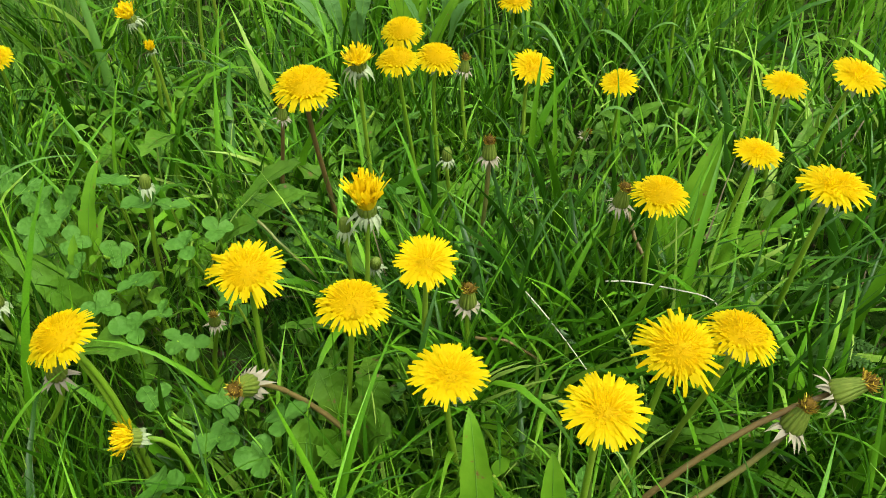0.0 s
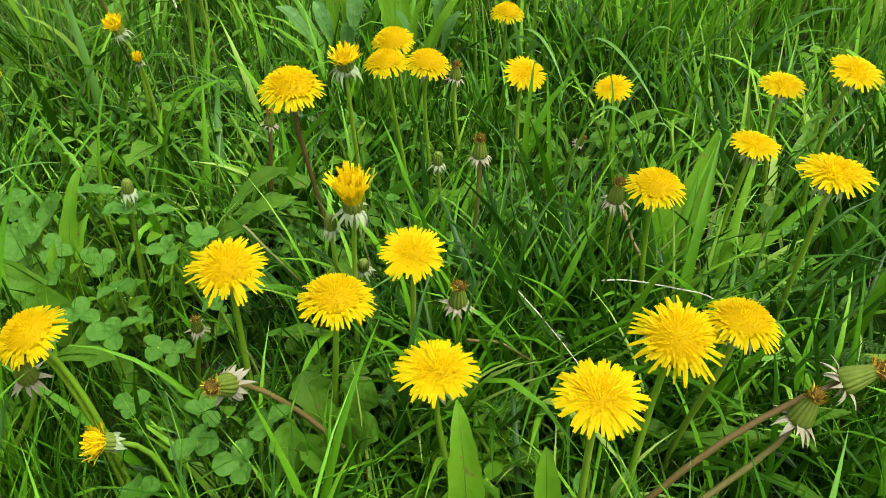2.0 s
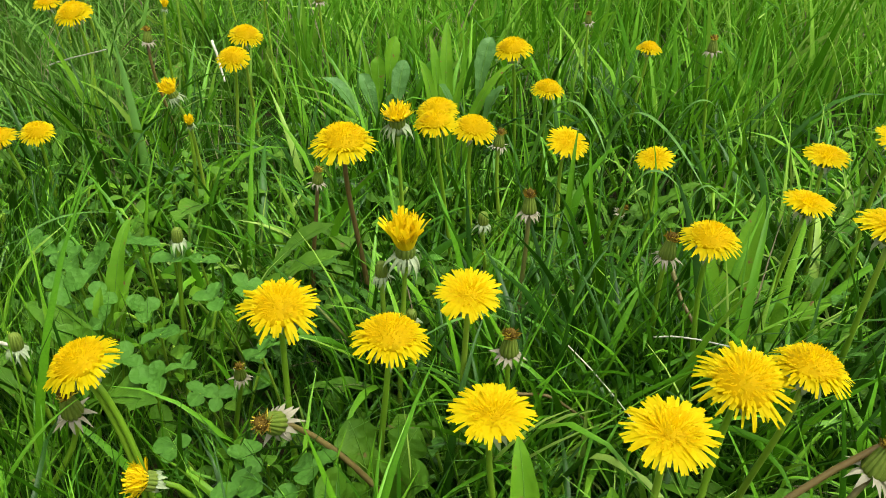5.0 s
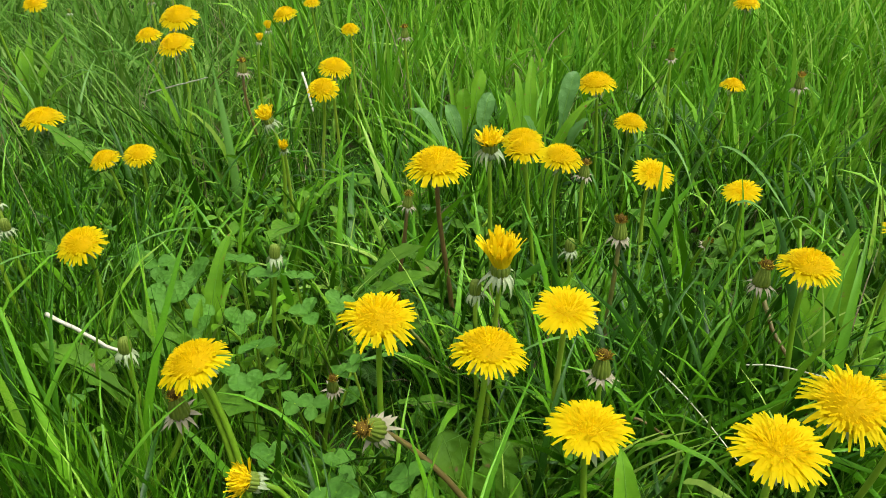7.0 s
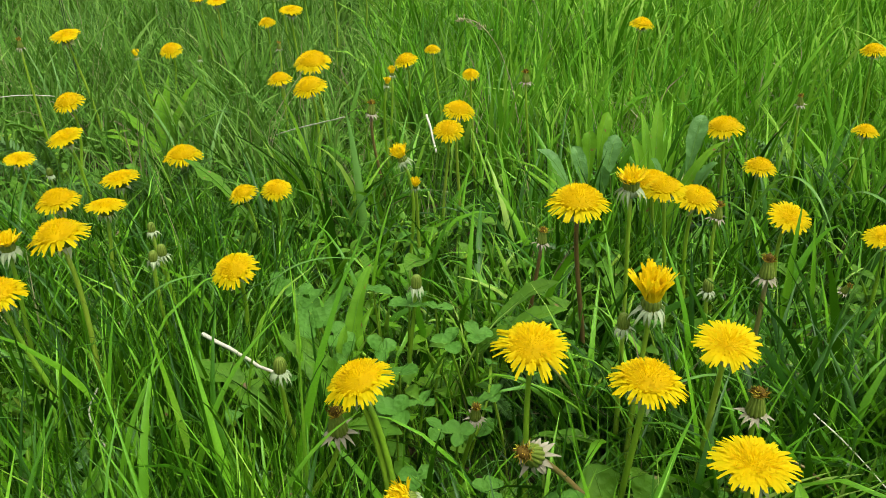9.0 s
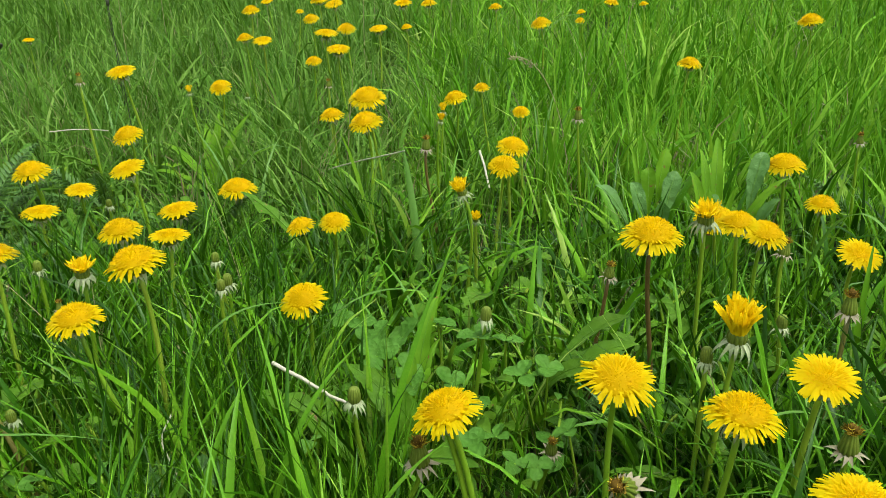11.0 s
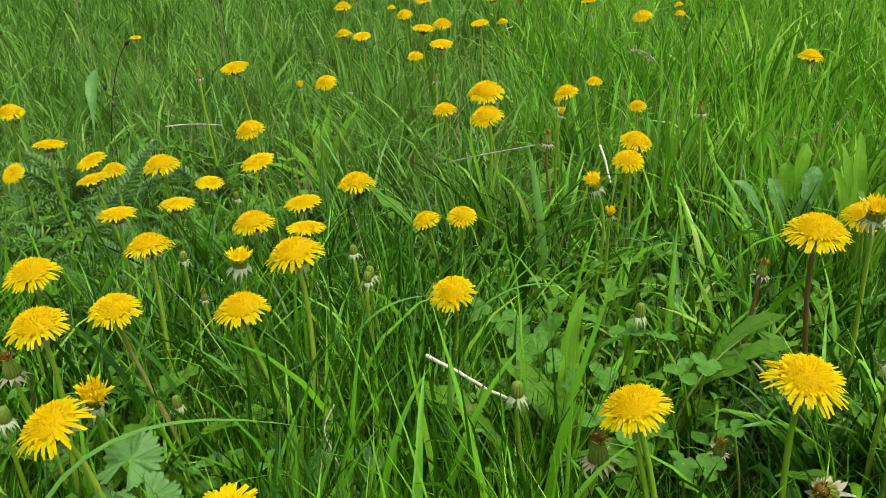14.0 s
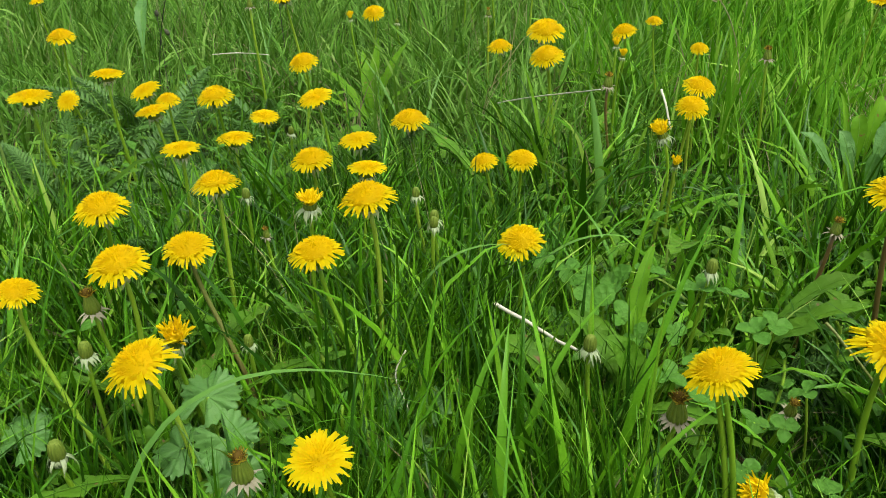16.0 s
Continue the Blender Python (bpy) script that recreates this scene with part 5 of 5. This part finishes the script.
def fan(n, near, far, rng, power=1.0, left=64, right=-52):
    """Places in a fan round the viewer's station, evenly over the ground between two distances."""
    u = rng.random(n)
    r = np.sqrt(near ** 2 + (far ** 2 - near ** 2) * u ** power)
    w = np.radians(rng.uniform(right, left, n))
    return np.stack([-0.09 - r * np.sin(w), -0.10 + r * np.cos(w)], 1)


def grass(name, places, rng, height, width, segs, mat, label, folded=True, bend=(0.1, 1.2), guard=True, kind="stuff", lean=0.3, clump=0.009):
    """Many blades as one mesh: each rises, leans and bends its own way, and tapers to a point."""
    n = len(places)
    n -= n % 6
    p = np.repeat(places[:n // 6], 6, 0) + rng.normal(0, clump, (n, 2))  # six blades to a tuft
    tall = np.repeat(rng.uniform(0.62, 1.18, n // 6), 6)
    tuft = np.repeat(rng.uniform(0, 2 * np.pi, n // 6), 6)
    patch = np.array([0.8 * noise.noise((x * 6.0, y * 6.0, 2.0)) + 0.6 * noise.noise((x * 2.1, y * 2.1, 7.0)) for x, y in p])
    keep = rng.random(n) < np.clip(0.9 + 1.1 * patch, 0.25, 1.0)
    for x, y, r, k in SPARSE:
        d = np.hypot(p[:, 0] - x, p[:, 1] - y)
        keep &= (d > r) | (rng.random(n) < k)
    p, patch, tall = p[keep], patch[keep], tall[keep]
    n = len(p)
    length = rng.uniform(height[0], height[1], n) * tall * (1 + 0.45 * patch) * rng.choice([0.6, 0.85, 1.0, 1.12], n, p=[0.25, 0.3, 0.3, 0.15])
    for x, y, r, k in LOW:
        length = np.where(np.hypot(p[:, 0] - x, p[:, 1] - y) < r, length * k, length)
    turn = tuft[keep] + rng.normal(0, 1.15, n)  # a tuft leans as one
    lean0 = np.abs(rng.normal(0.5 * lean, 0.85 * lean, n))
    curl = rng.uniform(bend[0], bend[1], n) * rng.choice([0.5, 1.0, 1.7], n, p=[0.45, 0.4, 0.15])
    length = np.maximum(length, 0.02)
    w = rng.uniform(width[0], width[1], n) * rng.choice([0.6, 0.9, 1.25], n, p=[0.3, 0.45, 0.25]) * np.clip(length / height[1], 0.45, 1.0)
    twist = rng.normal(0, 0.9, n)
    cols = 3 if folded else 2
    s = np.linspace(0, 1, segs + 1)
    ang = lean0[:, None] + curl[:, None] * s[None, :] ** 1.6
    step = length[:, None] / segs
    out = np.concatenate([np.zeros((n, 1)), np.cumsum(np.sin(ang[:, :-1]) * step, 1)], 1)
    up = np.concatenate([np.zeros((n, 1)), np.cumsum(np.cos(ang[:, :-1]) * step, 1)], 1) - 0.006
    cx, sx = np.cos(turn)[:, None], np.sin(turn)[:, None]
    px, py = p[:, :1] + out * cx, p[:, 1:] + out * sx
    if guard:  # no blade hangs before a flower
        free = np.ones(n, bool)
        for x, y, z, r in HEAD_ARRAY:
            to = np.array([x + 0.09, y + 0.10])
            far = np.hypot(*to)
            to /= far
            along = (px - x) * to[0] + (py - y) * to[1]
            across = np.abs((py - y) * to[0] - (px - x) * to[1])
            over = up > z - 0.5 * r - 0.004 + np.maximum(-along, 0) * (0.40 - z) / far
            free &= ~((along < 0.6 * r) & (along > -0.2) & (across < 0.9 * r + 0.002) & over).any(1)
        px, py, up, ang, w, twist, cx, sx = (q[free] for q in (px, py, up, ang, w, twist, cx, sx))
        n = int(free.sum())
    half = w[:, None] / 2 * (0.6 + 0.4 * np.minimum(1, 3 * s)) * np.maximum(0.03, 1 - s ** 2.4)
    tw = twist[:, None] * (0.3 + 0.7 * s)
    # across the blade, and square to it
    ax = -sx * np.cos(tw) + cx * np.cos(ang) * np.sin(tw)
    ay = cx * np.cos(tw) + sx * np.cos(ang) * np.sin(tw)
    az = -np.sin(ang) * np.sin(tw)
    verts = np.zeros((n, segs + 1, cols, 3), np.float32)
    for c, q in enumerate((-1, 0, 1) if folded else (-1, 1)):
        verts[:, :, c, 0] = px + ax * half * q
        verts[:, :, c, 1] = py + ay * half * q
        verts[:, :, c, 2] = up + az * half * q
    if folded:
        verts[:, :, 1, 0] += -cx * np.cos(ang) * half * 0.38
        verts[:, :, 1, 1] += -sx * np.cos(ang) * half * 0.38
        verts[:, :, 1, 2] += np.sin(ang) * half * 0.38
    base = (np.arange(n) * (segs + 1) * cols)[:, None, None]
    i, c = np.arange(segs)[:, None], np.arange(cols - 1)[None, :]
    a = i * cols + c
    quad = np.stack([a, a + 1, a + cols + 1, a + cols], -1).reshape(1, -1, 4)
    faces = (base + quad).reshape(-1, 4).astype(np.int32)
    me = bpy.data.meshes.new(name)
    me.vertices.add(n * (segs + 1) * cols)
    me.vertices.foreach_set("co", verts.ravel())
    me.loops.add(faces.size)
    me.loops.foreach_set("vertex_index", faces.ravel())
    me.polygons.add(len(faces))
    me.polygons.foreach_set("loop_start", np.arange(0, faces.size, 4, dtype=np.int32))
    me.polygons.foreach_set("use_smooth", np.ones(len(faces), bool))
    me.update(calc_edges=True)
    me.materials.append(mat)
    tagged(new(name, me), label, "grass", kind=kind)


rng_ = np.random.default_rng(5)
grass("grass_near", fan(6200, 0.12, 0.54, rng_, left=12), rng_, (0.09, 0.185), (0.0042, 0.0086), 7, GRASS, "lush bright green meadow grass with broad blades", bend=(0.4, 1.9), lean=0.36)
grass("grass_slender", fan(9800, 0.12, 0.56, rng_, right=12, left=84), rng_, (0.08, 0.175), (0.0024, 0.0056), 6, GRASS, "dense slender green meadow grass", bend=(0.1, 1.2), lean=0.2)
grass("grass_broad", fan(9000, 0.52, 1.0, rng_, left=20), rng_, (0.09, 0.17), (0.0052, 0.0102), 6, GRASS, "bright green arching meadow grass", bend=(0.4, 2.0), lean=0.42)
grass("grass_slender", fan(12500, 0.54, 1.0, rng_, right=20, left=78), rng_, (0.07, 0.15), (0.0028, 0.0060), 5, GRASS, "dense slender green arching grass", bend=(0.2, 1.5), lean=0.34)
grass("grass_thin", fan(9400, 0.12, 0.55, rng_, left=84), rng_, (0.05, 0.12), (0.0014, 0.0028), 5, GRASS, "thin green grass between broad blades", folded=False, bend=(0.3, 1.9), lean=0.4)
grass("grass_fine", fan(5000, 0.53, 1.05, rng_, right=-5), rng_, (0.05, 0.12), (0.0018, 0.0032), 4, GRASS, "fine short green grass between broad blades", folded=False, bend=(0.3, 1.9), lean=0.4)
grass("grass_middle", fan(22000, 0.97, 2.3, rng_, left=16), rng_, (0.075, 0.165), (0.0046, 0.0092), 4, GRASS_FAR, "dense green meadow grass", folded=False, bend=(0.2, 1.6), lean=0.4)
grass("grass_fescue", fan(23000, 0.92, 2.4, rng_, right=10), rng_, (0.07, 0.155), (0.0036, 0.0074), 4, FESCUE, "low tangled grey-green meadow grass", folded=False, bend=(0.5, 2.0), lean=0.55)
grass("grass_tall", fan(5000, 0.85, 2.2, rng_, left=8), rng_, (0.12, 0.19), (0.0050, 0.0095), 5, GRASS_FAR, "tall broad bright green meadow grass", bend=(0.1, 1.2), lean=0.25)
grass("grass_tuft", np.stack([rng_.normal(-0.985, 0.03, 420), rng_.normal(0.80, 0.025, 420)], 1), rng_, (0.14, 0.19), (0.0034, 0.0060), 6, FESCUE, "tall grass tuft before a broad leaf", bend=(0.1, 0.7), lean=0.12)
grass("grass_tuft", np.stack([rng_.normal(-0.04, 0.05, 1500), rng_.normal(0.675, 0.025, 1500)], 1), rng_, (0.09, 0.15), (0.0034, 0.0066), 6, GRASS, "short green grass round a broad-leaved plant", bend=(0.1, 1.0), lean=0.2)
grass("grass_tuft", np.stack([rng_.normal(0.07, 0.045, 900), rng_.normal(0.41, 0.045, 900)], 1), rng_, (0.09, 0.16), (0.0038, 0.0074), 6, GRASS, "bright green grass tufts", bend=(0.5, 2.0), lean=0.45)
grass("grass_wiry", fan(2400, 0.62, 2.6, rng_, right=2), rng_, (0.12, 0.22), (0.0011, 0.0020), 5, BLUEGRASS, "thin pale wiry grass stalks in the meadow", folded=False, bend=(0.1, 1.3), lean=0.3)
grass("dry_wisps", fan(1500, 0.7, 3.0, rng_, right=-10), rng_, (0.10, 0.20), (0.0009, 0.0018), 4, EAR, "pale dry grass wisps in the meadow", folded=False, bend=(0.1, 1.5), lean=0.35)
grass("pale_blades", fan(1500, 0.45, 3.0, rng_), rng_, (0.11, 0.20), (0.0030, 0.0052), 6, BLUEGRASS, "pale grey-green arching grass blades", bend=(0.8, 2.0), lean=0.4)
grass("grass_far", fan(30000, 2.3, 5.0, rng_, right=12), rng_, (0.08, 0.18), (0.005, 0.010), 3, FESCUE, "distant grey-green meadow grass", folded=False, guard=False, clump=0.02, bend=(0.3, 2.0), lean=0.5)
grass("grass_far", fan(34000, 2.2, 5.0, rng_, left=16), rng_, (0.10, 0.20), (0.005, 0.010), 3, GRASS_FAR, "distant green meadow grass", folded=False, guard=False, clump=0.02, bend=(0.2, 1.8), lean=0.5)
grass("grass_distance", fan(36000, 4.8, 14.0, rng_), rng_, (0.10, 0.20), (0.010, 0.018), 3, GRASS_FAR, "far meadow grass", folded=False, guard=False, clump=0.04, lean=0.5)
grass("grass_around", fan(70000, 0.30, 5.0, rng_, left=308, right=67), rng_, (0.10, 0.19), (0.010, 0.022), 2, GRASS_FAR, "green meadow grass all around", folded=False, guard=False, clump=0.02, bend=(0.2, 1.5), lean=0.4)
grass("grass_around", fan(40000, 5.0, 16.0, rng_, left=308, right=67), rng_, (0.12, 0.22), (0.02, 0.04), 2, GRASS_FAR, "green meadow grass all around", folded=False, guard=False, clump=0.05, bend=(0.2, 1.5), lean=0.4)
grass("dead_blades", fan(3600, 0.12, 1.6, rng_), rng_, (0.05, 0.13), (0.001, 0.003), 4, THATCH, "dry brown dead grass blades low in the meadow", folded=False, bend=(0.8, 2.4))


def undergrowth():
    """Small low leaves of many herbs that cover the soil between the grass."""
    rng = random.Random(9)
    shapes = []
    forms = []
    for k in range(8):
        L, W = rng.uniform(0.012, 0.03), rng.uniform(0.007, 0.014)
        pts = arch(L, rng.uniform(10, 40), rng.uniform(20, 60), 5)
        forms.append(blade(pts, [(W / 2 * q,) * 2 for q in (0.15, 0.75, 1.0, 0.9, 0.55, 0.08)], rng.uniform(0.1, 0.3)))
    places = fan(8000, 0.12, 1.5, np.random.default_rng(8))
    for x, y in places:
        thick = min((x + 0.21) ** 2 + (y - 0.42) ** 2, (x + 0.1) ** 2 + (y - 0.52) ** 2, ((x + 0.85) ** 2 + (y - 0.72) ** 2) * 0.5)
        if rng.random() < (0.3 if thick < 0.018 else 0.2 if math.hypot(x + 0.09, y + 0.1) > 0.62 else 0.0):
            m = Matrix.Translation((x, y, rng.uniform(0.004, 0.045))) @ pose(0, 0, 0, rng.uniform(-25, 25), rng.uniform(-25, 15), rng.uniform(0, 360))
            shapes.append(moved(forms[rng.randrange(8)], m))
    tagged(new("undergrowth", mesh("undergrowth", shapes, HERB)), "small low herb leaves covering the soil under the grass", "herbs", kind="stuff")


undergrowth()
